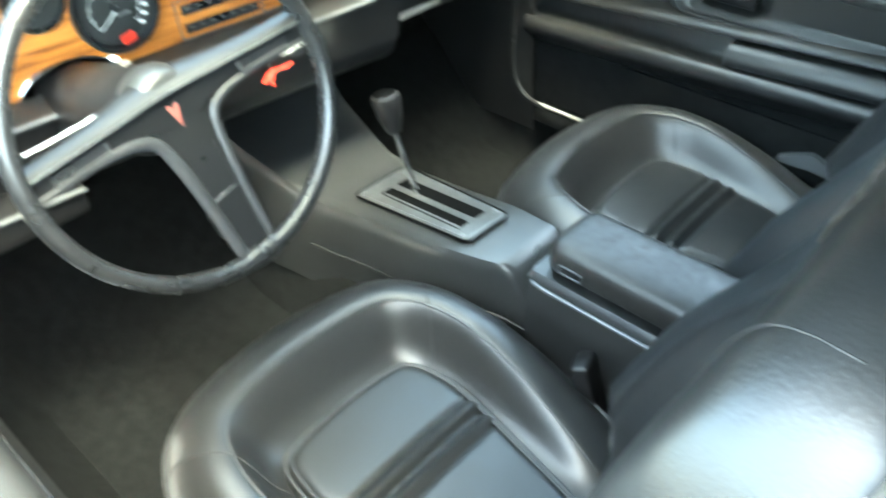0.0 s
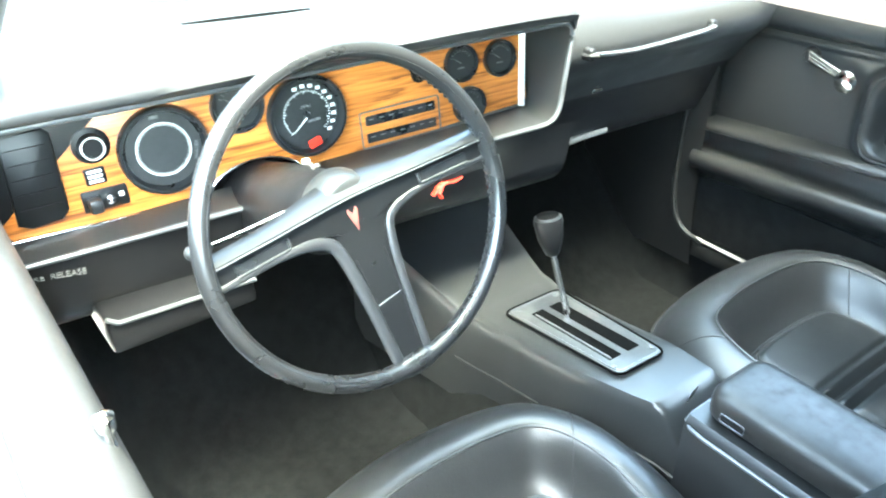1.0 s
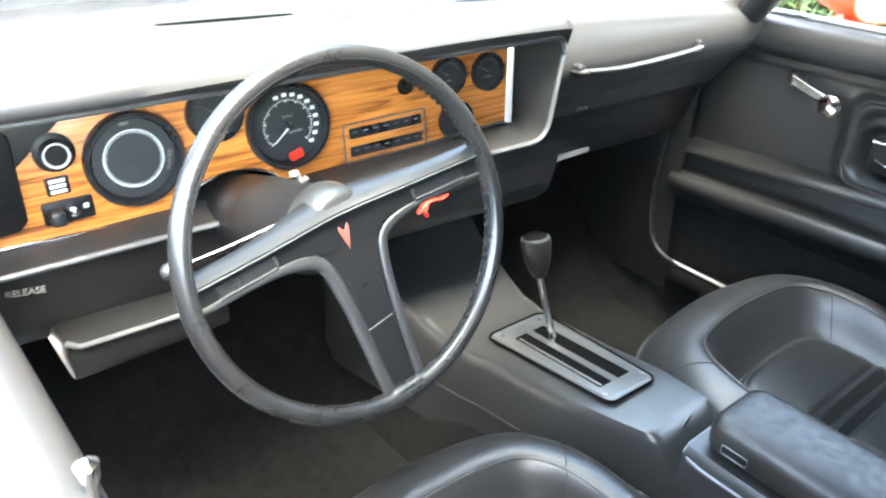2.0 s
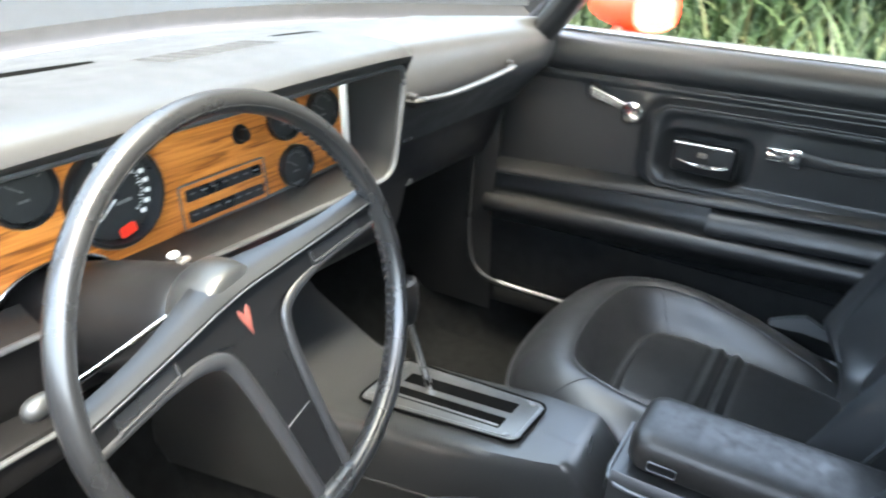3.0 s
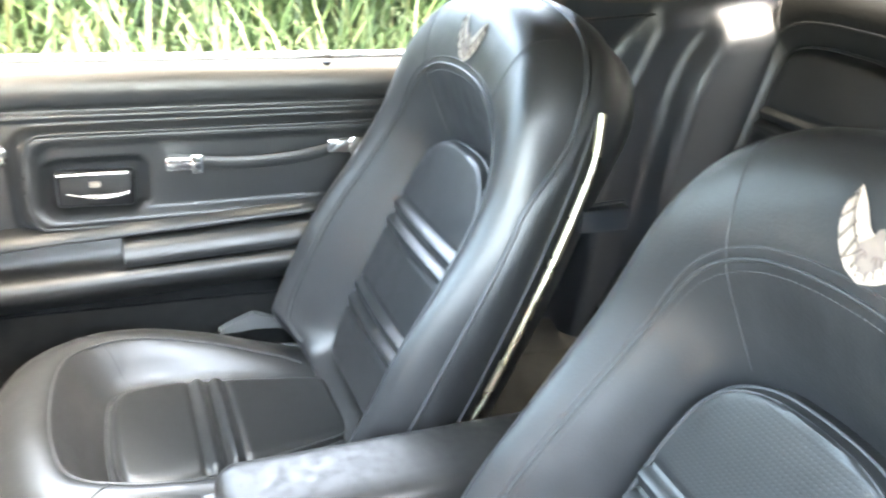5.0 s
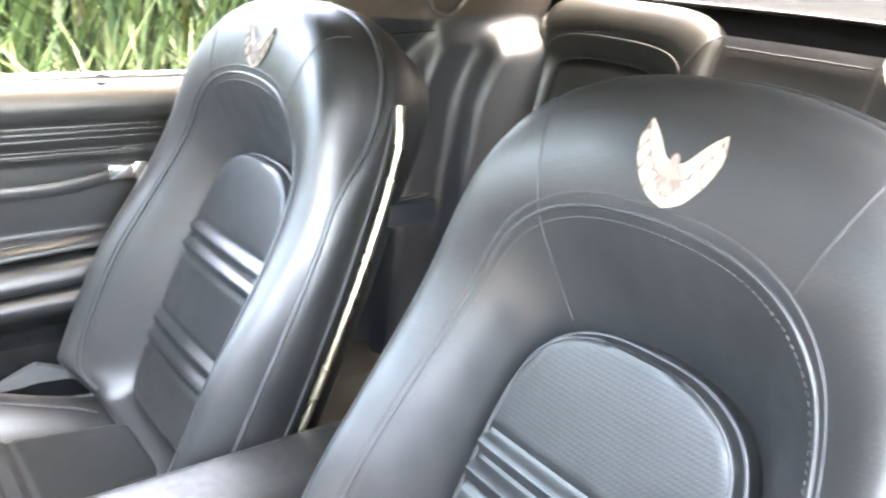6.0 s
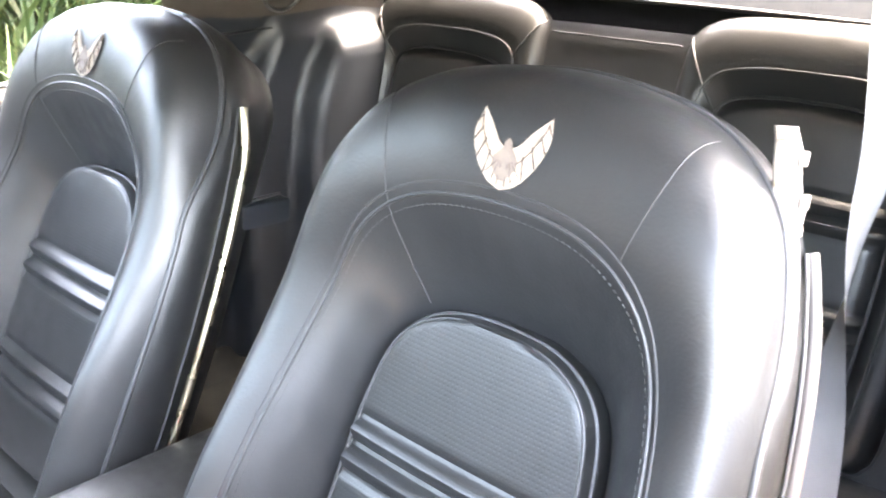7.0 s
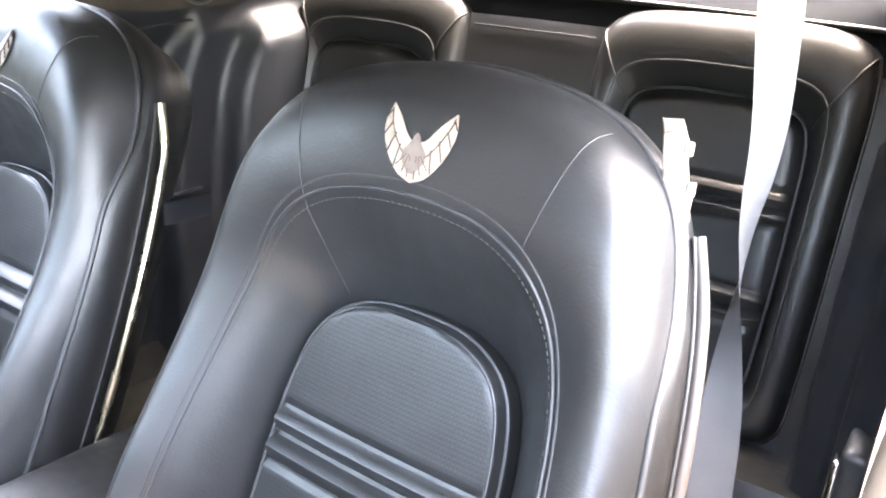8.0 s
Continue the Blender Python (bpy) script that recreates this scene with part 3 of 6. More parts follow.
def gauge(x, z, r, kind, lift=0.014):
    m = on_panel(x, z)
    g = part("gauge", lathe([(r, 0.0), (r * 1.0, lift * 0.8), (r * 0.97, lift), (r * 0.90, lift), (r * 0.86, lift * 0.5), (r * 0.84, 0.002), (0.0005, 0.002)], m, 48), GAUGE, dash, "round black gauge in a deep rim")
    part("dial_face", lathe([(r * 0.83, 0.0015), (r * 0.83, 0.003), (0.0005, 0.003)], m, 40), FACE, g)
    ticks = bmesh.new()
    if kind == "tach":
        part("dial_ring", lathe([(r * 0.605, 0.003), (r * 0.605, 0.0038), (r * 0.59, 0.0038), (r * 0.59, 0.003)], m, 48, cap=False), WHITE, g, "pale ring of a tachometer")
        for k in range(60):
            a = k * 6
            slab([(r * 0.535, -0.0004), (r * 0.595, -0.0004), (r * 0.595, 0.0004), (r * 0.535, 0.0004)], m @ pose(0, 0, 0.003, 0, 0, a), 0.0008, bm=ticks)
        tagged(part("dial_scale", ticks, WHITE, g, "white tick marks"), kind="stuff")
        part("dial_lettering", words("WATER", 0.0075, m @ pose(r * 0.70, -0.010, 0.003, 0, 0, 78)), PRINT, g, "white lettering WATER")
        part("dial_lettering", slab([(-0.006, -0.002), (0.006, -0.002), (0.006, 0.002), (-0.006, 0.002)], m @ pose(-0.004, r * 0.745, 0.003), 0.0006), PRINT, g)
    elif kind == "speedo":
        for k in range(41):
            a = 222 - k * 6.6
            slab([(r * 0.60, -0.0005), (r * (0.56 if k % 4 else 0.52), -0.0005), (r * (0.56 if k % 4 else 0.52), 0.0005), (r * 0.60, 0.0005)], m @ pose(0, 0, 0.003, 0, 0, a), 0.0008, bm=ticks)
        for k in range(10):
            a = radians(108 - k * 16.5)
            slab([(-0.0034, -0.0024), (0.0034, -0.0024), (0.0034, 0.0024), (-0.0034, 0.0024)], m @ pose(r * 0.70 * math.cos(a), r * 0.70 * math.sin(a), 0.003), 0.0008, bm=ticks)
        tagged(part("dial_scale", ticks, WHITE, g, "white tick marks and figures"), kind="stuff")
        part("dial_lettering", words("MPH", 0.0075, m @ pose(0, r * 0.20, 0.003)), PRINT, g, "white lettering MPH")
        part("odometer", slab(rounded_rect(-0.010, 0.010, -0.0018, 0.0018, 0.0008), m @ pose(0.010, -r * 0.16, 0.003, 0, 0, 4), 0.0006), PRINT, g, "small odometer window")
        part("needle", slab([(-0.001, 0), (0.001, 0), (0.0004, r * 0.5), (-0.0004, r * 0.5)], m @ pose(0, -r * 0.05, 0.0045, 0, 0, 130), 0.001), WHITE, g, "thin white needle")
        part("needle_cap", lathe([(0.005, 0.003), (0.004, 0.007), (0.0005, 0.007)], m, 16), GAUGE, g)
        part("sticker", slab(rounded_rect(-0.0105, 0.0105, -0.0065, 0.0065, 0.003), m @ pose(0.006, -r * 0.70, 0.006, 0, 0, 14), 0.002, 0.001), RED, g, "orange-red sticker on the dial")
    else:
        for k in range(9):
            a = 150 - k * 15
            slab([(r * 0.58, -0.0005), (r * 0.72, -0.0005), (r * 0.72, 0.0005), (r * 0.58, 0.0005)], m @ pose(0, 0, 0.003, 0, 0, a), 0.0008, bm=ticks)
        slab([(-0.006, -0.0012), (0.006, -0.0012), (0.006, 0.0012), (-0.006, 0.0012)], m @ pose(0, -r * 0.25, 0.003), 0.0008, bm=ticks)
        tagged(part("dial_scale", ticks, PRINT, g, "white tick marks"), kind="stuff")
        part("needle", slab([(-0.0008, 0), (0.0008, 0), (0.0003, r * 0.6), (-0.0003, r * 0.6)], m @ pose(0, 0, 0.0042, 0, 0, 55), 0.001), PRINT, g)
    return g


gauge(-0.522, 0.798, 0.060, "tach")
gauge(-0.317, 0.799, 0.060, "speedo")
gauge(-0.414, 0.834, 0.038, "small", 0.010)
gauge(-0.051, 0.823, 0.030, "plain", 0.010)
gauge(0.023, 0.818, 0.030, "plain", 0.010)
gauge(-0.040, 0.754, 0.030, "small", 0.010)

# left air vent, knobs, switches, radio
vent = part("air_vent", slab([panel_xy(-0.708, 0.858), panel_xy(-0.716, 0.745), panel_xy(-0.700, 0.738), panel_xy(-0.664, 0.741), panel_xy(-0.653, 0.752), panel_xy(-0.650, 0.852), panel_xy(-0.658, 0.860)], PM, 0.010, 0.004), PLASTIC, dash, "black square air vent")
for k in range(5):
    z = 0.765 + 0.019 * k
    part("vane", rbox(-0.024, 0.024, -0.0006, 0.0006, 0, 0.0028, 0.0004, 1, m=on_panel(-0.683, z, 0.008)), PLASTIC, vent)
kn = part("knob", lathe([(0.0235, 0), (0.0235, 0.003), (0.017, 0.004), (0.016, 0.016), (0.0135, 0.018), (0.0125, 0.014), (0.0005, 0.014)], on_panel(-0.608, 0.824), 32), PLASTIC, dash, "black ridged round knob")
part("knob_ring", lathe([(0.0140, 0.016), (0.0152, 0.0188), (0.0130, 0.0188), (0.0125, 0.016)], on_panel(-0.608, 0.824), 32, cap=False), SILVER, kn)
lab = part("switch_label", slab(rounded_rect(-0.013, 0.013, -0.011, 0.011, 0.002), on_panel(-0.613, 0.784), 0.003, 0.001), PLASTIC, dash, "small black label plate")
for k in (-1, 0, 1):
    part("label_bar", slab([(-0.009, -0.002), (0.009, -0.002), (0.009, 0.002), (-0.009, 0.002)], on_panel(-0.613, 0.784 + k * 0.0065, 0.003), 0.0006), WHITE, lab)
hl = part("switch_plate", slab(rounded_rect(-0.029, 0.029, -0.014, 0.014, 0.003), on_panel(-0.608, 0.752), 0.004, 0.001), PLASTIC, dash, "black light switch plate")
part("switch_knob", rbox(-0.008, 0.008, -0.009, 0.009, 0, 0.022, 0.003, m=on_panel(-0.623, 0.750, 0.003)), GREYPLASTIC, hl, "grey pull switch")
part("switch_knob", lathe([(0.004, 0), (0.006, 0.010), (0.0005, 0.012)], on_panel(-0.603, 0.752, 0.003), 16), CHROME, hl)
part("icon_bar", slab([(-0.003, -0.003), (0.003, -0.003), (0.003, 0.003), (-0.003, 0.003)], on_panel(-0.588, 0.754, 0.004), 0.0006), WHITE, hl)
kn = part("knob", lathe([(0.013, 0), (0.013, 0.002), (0.008, 0.003), (0.007, 0.013), (0.0005, 0.014)], on_panel(-0.127, 0.820), 24), PLASTIC, dash, "small black pull knob")
rad = part("radio_plate", slab(rounded_rect(-0.068, 0.068, -0.027, 0.027, 0.003), on_panel(-0.166, 0.754), 0.003, 0.001), WOOD, dash, "woodgrain radio plate with black slots")
for z, w in ((0.768, 0.061), (0.741, 0.061)):
    s = part("radio_slot", slab(rounded_rect(-w, w, -0.0075, 0.0075, 0.002), on_panel(-0.166, z, 0.002), 0.004, 0.001), GAUGE, rad, "black radio slot with white marks")
    for k in range(7):
        part("slot_mark", slab([(-0.004, -0.001), (0.004, -0.001), (0.004, 0.001), (-0.004, 0.001)], on_panel(-0.218 + k * 0.0172, z + 0.002, 0.006), 0.0004), PRINT, s)
part("radio_frame", tube([on_panel(-0.166 + a, 0.754 + b, 0.003).translation for a, b in rounded_rect(-0.069, 0.069, -0.028, 0.028, 0.004)], 0.0013, 6, closed=True), SPOKE, rad)

# lower dash on both sides


def lip_y(x):
    """Where the lower lip of the instrument recess runs."""
    return 0.752 - 0.114 * (x + 0.775)


rows = []
for x in np.linspace(-0.775, 0.115, 30):
    prof = [(0.0, 0.716), (0.001, 0.706), (0.006, 0.697), (0.010, 0.685), (0.016, 0.655), (0.030, 0.61), (0.075, 0.575), (0.16, 0.55), (0.33, 0.54)]
    rows.append([(x, lip_y(x) + p[0], p[1]) for p in smooth_path(prof, 26)])
part("knee_panel", sheet(rows), PLASTIC, dash, "black lower dash panel")
rows = []
for x in np.linspace(0.085, 0.64, 24):
    sw = -0.10 * (x - 0.17)
    prof = [(0.770 + sw, 0.700), (0.785 + sw, 0.680), (0.798 + sw, 0.640), (0.815 + sw, 0.590), (0.85 + sw, 0.565), (1.02, 0.56)]
    rows.append([(x, p[0], p[1]) for p in smooth_path(prof, 26)])
part("glovebox_door", sheet(rows), PLASTIC, dash, "black glovebox door")
part("glovebox_latch", rbox(-0.012, 0.012, -0.004, 0.004, 0, 0.008, 0.002, m=pose(0.275, 0.762, 0.700, 90, 0, -6)), CHROME, dash, "small bright latch button")
tr = part("bright_badge", rbox(0.212, 0.345, 0.793, 0.803, 0.580, 0.592, 0.003, m=pose(0, 0.008, 0, 0, 0, -1)), SILVER, dash, "worn satin trim bar under the glovebox")
for k in range(9):
    part("bar_rib", rbox(0.218 + 0.0142 * k, 0.226 + 0.0142 * k, 0.7985, 0.802, 0.5815, 0.5905, 0.001, 1), SPOKE, tr)
gh = part("grab_handle", tube(smooth_path([(0.165, 0.700, 0.806), (0.172, 0.672, 0.808), (0.24, 0.662, 0.803), (0.32, 0.655, 0.803), (0.40, 0.650, 0.805), (0.447, 0.648, 0.808), (0.458, 0.676, 0.810)], 30), 0.0075, 10, flat=0.8), VINYL_FLAT, dash, "black padded grab handle")
part("handle_trim", tube(smooth_path([(0.172, 0.664, 0.812), (0.24, 0.655, 0.807), (0.32, 0.648, 0.807), (0.40, 0.643, 0.809), (0.447, 0.641, 0.812)], 24), 0.003, 6), SPOKE, gh, "satin line along the handle")
for x, y in ((0.168, 0.688), (0.456, 0.665)):
    part("handle_foot", rbox(x - 0.008, x + 0.008, y - 0.016, y + 0.02, 0.797, 0.820, 0.006, 3), PLASTIC, gh)

# vents on the dash top
for xa, xb, y0 in ((-0.434, -0.243, 0.892), (0.026, 0.136, 0.835)):
    rows = []
    for i, x in enumerate(np.linspace(xa, xb, 16)):
        h = (0.019 if xa < 0 else 0.011) * math.sin(math.pi * (0.04 + 0.92 * i / 15)) ** 0.35
        y = y0 - (0.10 if xa < 0 else 0.36) * (x - xa)
        rows.append([(x, y + h * q, dash_z(x, y + h * q) + 0.0012 - 0.0012 * q * q) for q in (-1, -0.6, -0.2, 0.2, 0.6, 1)])
    # no real recess: a black sheet on the pad stands for the shaded opening
    part("demist_slot", sheet(rows), HOLE, dash, "demister slot as a flat sheet, its inner shade coloured black")


rows = [[(x, y, dash_z(x, y) + 0.0003) for x in np.linspace(-0.222, -0.022, 12)] for y in np.linspace(0.770, 0.838, 12)]
grille = part("speaker_grille", sheet(rows), DASH, dash, "ribbed speaker grille in the dash top")
for k in range(9):
    y = 0.775 + 0.0072 * k
    for j in range(8):
        x0 = -0.217 + j * 0.0245
        part("grille_bar", tube([(x, y, dash_z(x, y) + 0.0002) for x in (x0, x0 + 0.007, x0 + 0.014, x0 + 0.020)], 0.0010, 6), DASH, grille)

# brake release, under-dash duct, aux socket
part("release_lettering", words("BRAKE  RELEASE", 0.0115, frame_of((-0.703, lip_y(-0.703) + 0.0075, 0.687), (1, -0.114, -0.12), (-0.1, -1, 0.15))), PRINT, dash, "worn white lettering BRAKE RELEASE")
duct = thing("under_dash_duct", (-0.6, 0.72, 0.57), "black under-dash air duct with a satin edge", "air duct")
part("duct_box", rbox(-0.665, -0.46, 0.70, 0.86, 0.572, 0.622, 0.008, 2), PLASTIC, duct)
part("duct_edge", tube([(-0.664, 0.699, 0.632), (-0.650, 0.697, 0.622), (-0.46, 0.697, 0.612)], 0.0035, 6), SPOKE, duct, "satin edge strip")
aux = thing("aux_socket", (-0.09, 0.68, 0.672), "black auxiliary socket box under the dash", "audio socket")
part("socket_box", rbox(-0.145, -0.027, 0.679, 0.75, 0.669, 0.705, 0.004), PLASTIC, aux)
part("socket_lettering", words("AUX-IN", 0.0135, frame_of((-0.102, 0.6775, 0.691), (1, 0, 0.06), (0, -1, 0))), WHITE, aux, "white lettering AUX-IN")
tag = thing("red_key_tag", (-0.14, 0.685, 0.655), "small red ribbon tag hanging under the dash", "key tag")
path = smooth_path([(-0.104, 0.684, 0.667), (-0.120, 0.682, 0.664), (-0.136, 0.680, 0.668), (-0.150, 0.680, 0.664), (-0.160, 0.682, 0.652)], 14)
part("ribbon", tube(path, 0.0052, 8, flat=0.5), RED, tag)
part("ribbon", tube(smooth_path([(-0.146, 0.679, 0.668), (-0.152, 0.676, 0.657), (-0.149, 0.676, 0.647)], 8), 0.0050, 8, flat=0.5), RED, tag)


# ---- steering ----
WC = Vector((-0.399, 0.480, 0.781))
WN = Vector((0.0, -math.cos(radians(18)), math.sin(radians(18)))).normalized()
WM = frame_of(WC, (1, 0, 0), WN) @ pose(0, 0, 0, 0, 0, 7)
wheel = thing("steering_wheel", WC, "black three-spoke steering wheel with highlights coloured into the spoke edges", "steering wheel")
R = 0.193
part("rim", lathe([(R + 0.0105 * math.cos(a), 0.0125 * math.sin(a)) for a in np.linspace(0, 2 * math.pi, 21)], WM, 120, cap=False), RIMPLASTIC, wheel, "glossy worn black rim")
part("rim_seam", lathe([(R - 0.0052 + 0.0007 * math.cos(a), 0.0109 + 0.0007 * math.sin(a)) for a in np.linspace(0, 2 * math.pi, 7)], WM, 120, cap=False), GAUGE, wheel, "dark moulding line round the rim")
for k in range(34):
    a = radians(-48 + k * 2.9)
    part("finger_ridge", lathe([(0.0004, -0.0036), (0.0026, -0.0024), (0.0033, 0.0), (0.0026, 0.0024), (0.0004, 0.0036)], WM @ Matrix.Translation(((R - 0.0086) * math.cos(a), (R - 0.0086) * math.sin(a), -0.004)), 8), RIMPLASTIC, wheel)


def dish(x, y):
    """Height of the spoke faces in the wheel's own pose: the hub lies deeper than the rim."""
    return -0.024 + 0.021 * min(1.0, math.hypot(x, y) / 0.188)


# the two side spokes and the hub face are one moulding with a broad bevel above a crease
rows = []
for x in np.linspace(-0.188, 0.188, 61):
    c = math.exp(-(x / 0.075) ** 2)
    lo = 0.002 - 0.004 * c - 0.010 * math.exp(-(x / 0.040) ** 4)
    yc = 0.0265 + 0.002 * c
    yt = 0.0385 + 0.008 * c
    z = dish(x, 0.02)
    back = z - 0.014 - 0.010 * c
    prof = [(lo + 0.002, back), (lo, z - 0.004), (lo + 0.0015, z - 0.0005), (lo + 0.005, z), (yc - 0.003, z), (yc - 0.0012, z + 0.001), (yc, z + 0.0055), (yc + 0.0012, z + 0.0062),
            (yc + 0.003, z + 0.0058), (yc + 0.6 * (yt - yc), z + 0.0012 - 0.003 * c), (yt - 0.001, z - 0.0055 - 0.006 * c), (yt + 0.001 + 0.003 * c, z - 0.012 - 0.016 * c), (yt - 0.004, back - 0.014 * c)]
    rows.append([WM @ Vector((x, y, zz)) for y, zz in prof])
part("side_spoke", sheet(rows, close_u=True, cap=True), WHEELSATIN, wheel, "black satin side spokes and hub with a broad bevel", sharp=16)
rows = []
for y in np.linspace(-0.004, -0.188, 30):
    hw = np.interp(-y, [0.0, 0.02, 0.06, 0.10, 0.188], [0.050, 0.034, 0.028, 0.025, 0.021])
    z = dish(0, min(y, -0.02)) + 0.0003
    rows.append([WM @ Vector((u, y, zz)) for u, zz in ((-hw, z - 0.014), (-hw, z - 0.002), (-hw + 0.002, z), (0, z), (hw - 0.002, z), (hw, z - 0.002), (hw, z - 0.014))])
# thin rod along the crease, paler than the spokes
part("spoke_crease", tube([WM @ Vector((x, 0.0265 + 0.002 * math.exp(-(x / 0.075) ** 2), dish(x, 0.02) + 0.0058)) for x in np.linspace(-0.186, 0.186, 41)], 0.0010, 8), SPOKE, wheel, "thin paler line along the spoke crease")
part("lower_spoke", sheet(rows, close_u=True, cap=True), WHEELSATIN, wheel, "black satin lower spoke", sharp=32)
for s in (-1, 1):
    edge = smooth_path([(s * 0.187, 0.003), (s * 0.14, 0.003), (s * 0.10, 0.002), (s * 0.072, -0.001), (s * 0.051, -0.008), (s * 0.039, -0.020), (s * 0.032, -0.05), (s * 0.027, -0.10), (s * 0.022, -0.186)], 60)
    wide = 0.0058 if s > 0 else 0.0080
    # the grey highlight of this edge is put into its colour
    part("spoke_edge", tube([WM @ Vector((p[0], p[1], dish(*p) + 0.0005)) for p in edge], [wide * (0.50 + 0.50 * smoothstep(0.12, 0.04, abs(p[0]))) for p in edge], 14, flat=0.55, up=tuple(WN)), SPOKEEDGE, wheel, "raised rounded edge round the spoke opening")
    hm = WM @ pose(s * 0.127, 0.0135, dish(0.127, 0.013) + 0.0004, 0, s * -6.5, 0)
    part("horn_button", slab(rounded_rect(-0.034, 0.034, -0.0062, 0.0062, 0.0015, 2), hm, 0.0008), GAUGE, wheel, "black horn slot in the spoke")
    bar = [(s * 0.034, -0.0072), (0.0, -0.0072), (s * -0.032, -0.0070), (s * -0.0355, -0.005), (s * -0.036, 0.0), (s * -0.0355, 0.006)]
    part("horn_frame", tube([hm @ Vector((x, y, 0.0010)) for x, y in smooth_path(bar, 20)], 0.0019, 8), SPOKEEDGE, wheel, "frame of the horn slot in highlight grey")
    inset = smooth_path([(s * 0.020, -0.045), (s * 0.0185, -0.10), (s * 0.0145, -0.165)], 16)
    part("spoke_line", tube([WM @ Vector((p[0], p[1], dish(*p) + 0.0003)) for p in inset], 0.0007, 6), WHEELSATIN, wheel)
part("spoke_joint", rbox(-0.018, 0.018, -0.0006, 0.0006, dish(0, 0.105) - 0.001, dish(0, 0.105) + 0.0008, 0.0003, 1, m=WM @ pose(0.0, -0.105, 0, 0, 0, 6)), SPOKE, wheel)
part("rim_clamp", tube([WM @ Vector((R * math.sin(radians(a)), -R * math.cos(radians(a)), -0.001)) for a in np.linspace(-7, 7, 9)], [0.0115, 0.0128, 0.0132, 0.0132, 0.0132, 0.0132, 0.0132, 0.0128, 0.0115], 16), RIMPLASTIC, wheel, "moulded joint of spoke and rim")
part("badge", slab([(0, -0.020), (0.0085, 0.010), (0.0065, 0.015), (0.0, 0.006), (-0.0065, 0.015), (-0.0085, 0.010)], WM @ pose(-0.002, 0.003, -0.0217) @ Matrix.Diagonal((0.85, 0.85, 1, 1)), 0.0012, 0.0004), REDBADGE, wheel, "small dull red arrowhead badge")

column = thing("steering_column", (-0.40, 0.72, 0.70), "black steering column shroud with lever and ignition", "steering column")
CM = frame_of(WC, (1, 0, 0), -WN)
part("column_shroud", lathe([(0.040, 0.072), (0.046, 0.076), (0.050, 0.086), (0.054, 0.11), (0.058, 0.20), (0.058, 0.34), (0.045, 0.36)], CM, 40), PLASTIC, column)
part("hub_collar", lathe([(0.034, 0.022), (0.041, 0.026), (0.0455, 0.036), (0.049, 0.050), (0.0505, 0.064), (0.046, 0.074)], CM @ pose(0, -0.009, 0), 40), GREYPLASTIC, wheel, "satin collar behind the hub")
lever = part("signal_lever", tube(smooth_path([(-0.452, 0.545, 0.790), (-0.52, 0.545, 0.781), (-0.565, 0.545, 0.777)], 8), 0.0031, 10), CHROME, column, "slim bright signal lever")
part("lever_knob", lathe([(0.004, 0), (0.0068, 0.004), (0.0092, 0.012), (0.0098, 0.019), (0.0084, 0.026), (0.0050, 0.030), (0.0005, 0.0315)], frame_of((-0.560, 0.545, 0.778), (0, 1, 0), (-1, 0, -0.08)), 16), GREYPLASTIC, lever, "grey rounded lever end")
part("hazard_knob", rbox(-0.436, -0.427, 0.547, 0.554, 0.838, 0.8425, 0.0015), WHITE, column, "small pale ignition lever")
part("hazard_knob", rbox(-0.427, -0.415, 0.547, 0.554, 0.829, 0.8325, 0.0015), BEIGE, column)
part("ignition_stem", tube([(-0.421, 0.551, 0.828), (-0.430, 0.551, 0.840)], 0.0026, 10), BEIGE, column)


# ---- centre console ----
console = thing("centre_console", (0.0, 0.4, 0.25), "dark grey moulded centre console with a shifter plate and padded armrest", "centre console")
rows = []
for y in list(np.linspace(0.20, 0.32, 14)) + list(np.linspace(0.34, 0.98, 26)):
    zc = 0.438 - 0.22 * (y - 0.30) * smoothstep(0.2, 0.7, y) - 0.03 * smoothstep(0.28, 0.21, y)
    zc = np.interp(y, [0.20, 0.245, 0.268, 0.285, 0.30, 0.38, 0.63, 0.70, 0.85, 0.98], [0.33, 0.35, 0.392, 0.418, 0.427, 0.428, 0.394, 0.392, 0.44, 0.52])
    hw = np.interp(y, [0.20, 0.60, 0.75, 0.98], [0.088, 0.090, 0.112, 0.150])
    prof = [(-hw - 0.012, 0.20), (-hw - 0.004, zc - 0.06), (-hw, zc - 0.016), (-hw + 0.004, zc - 0.004), (-hw + 0.013, zc), (0, zc + 0.002),
            (hw - 0.013, zc), (hw - 0.004, zc - 0.004), (hw, zc - 0.016), (hw + 0.004, zc - 0.06), (hw + 0.012, 0.20)]
    rows.append([(p[0] + 0.004 + (float(np.interp(y, [0.25, 0.30, 0.35, 0.41, 0.58], [0.046, 0.038, 0.020, 0.006, 0.0])) if p[0] < 0 else 0), y, p[1]) for p in smooth_path(prof, 61)])
part("console_body", sheet(rows, cap=True), GREYPLASTIC, console, "dark grey moulded console body", sharp=50)
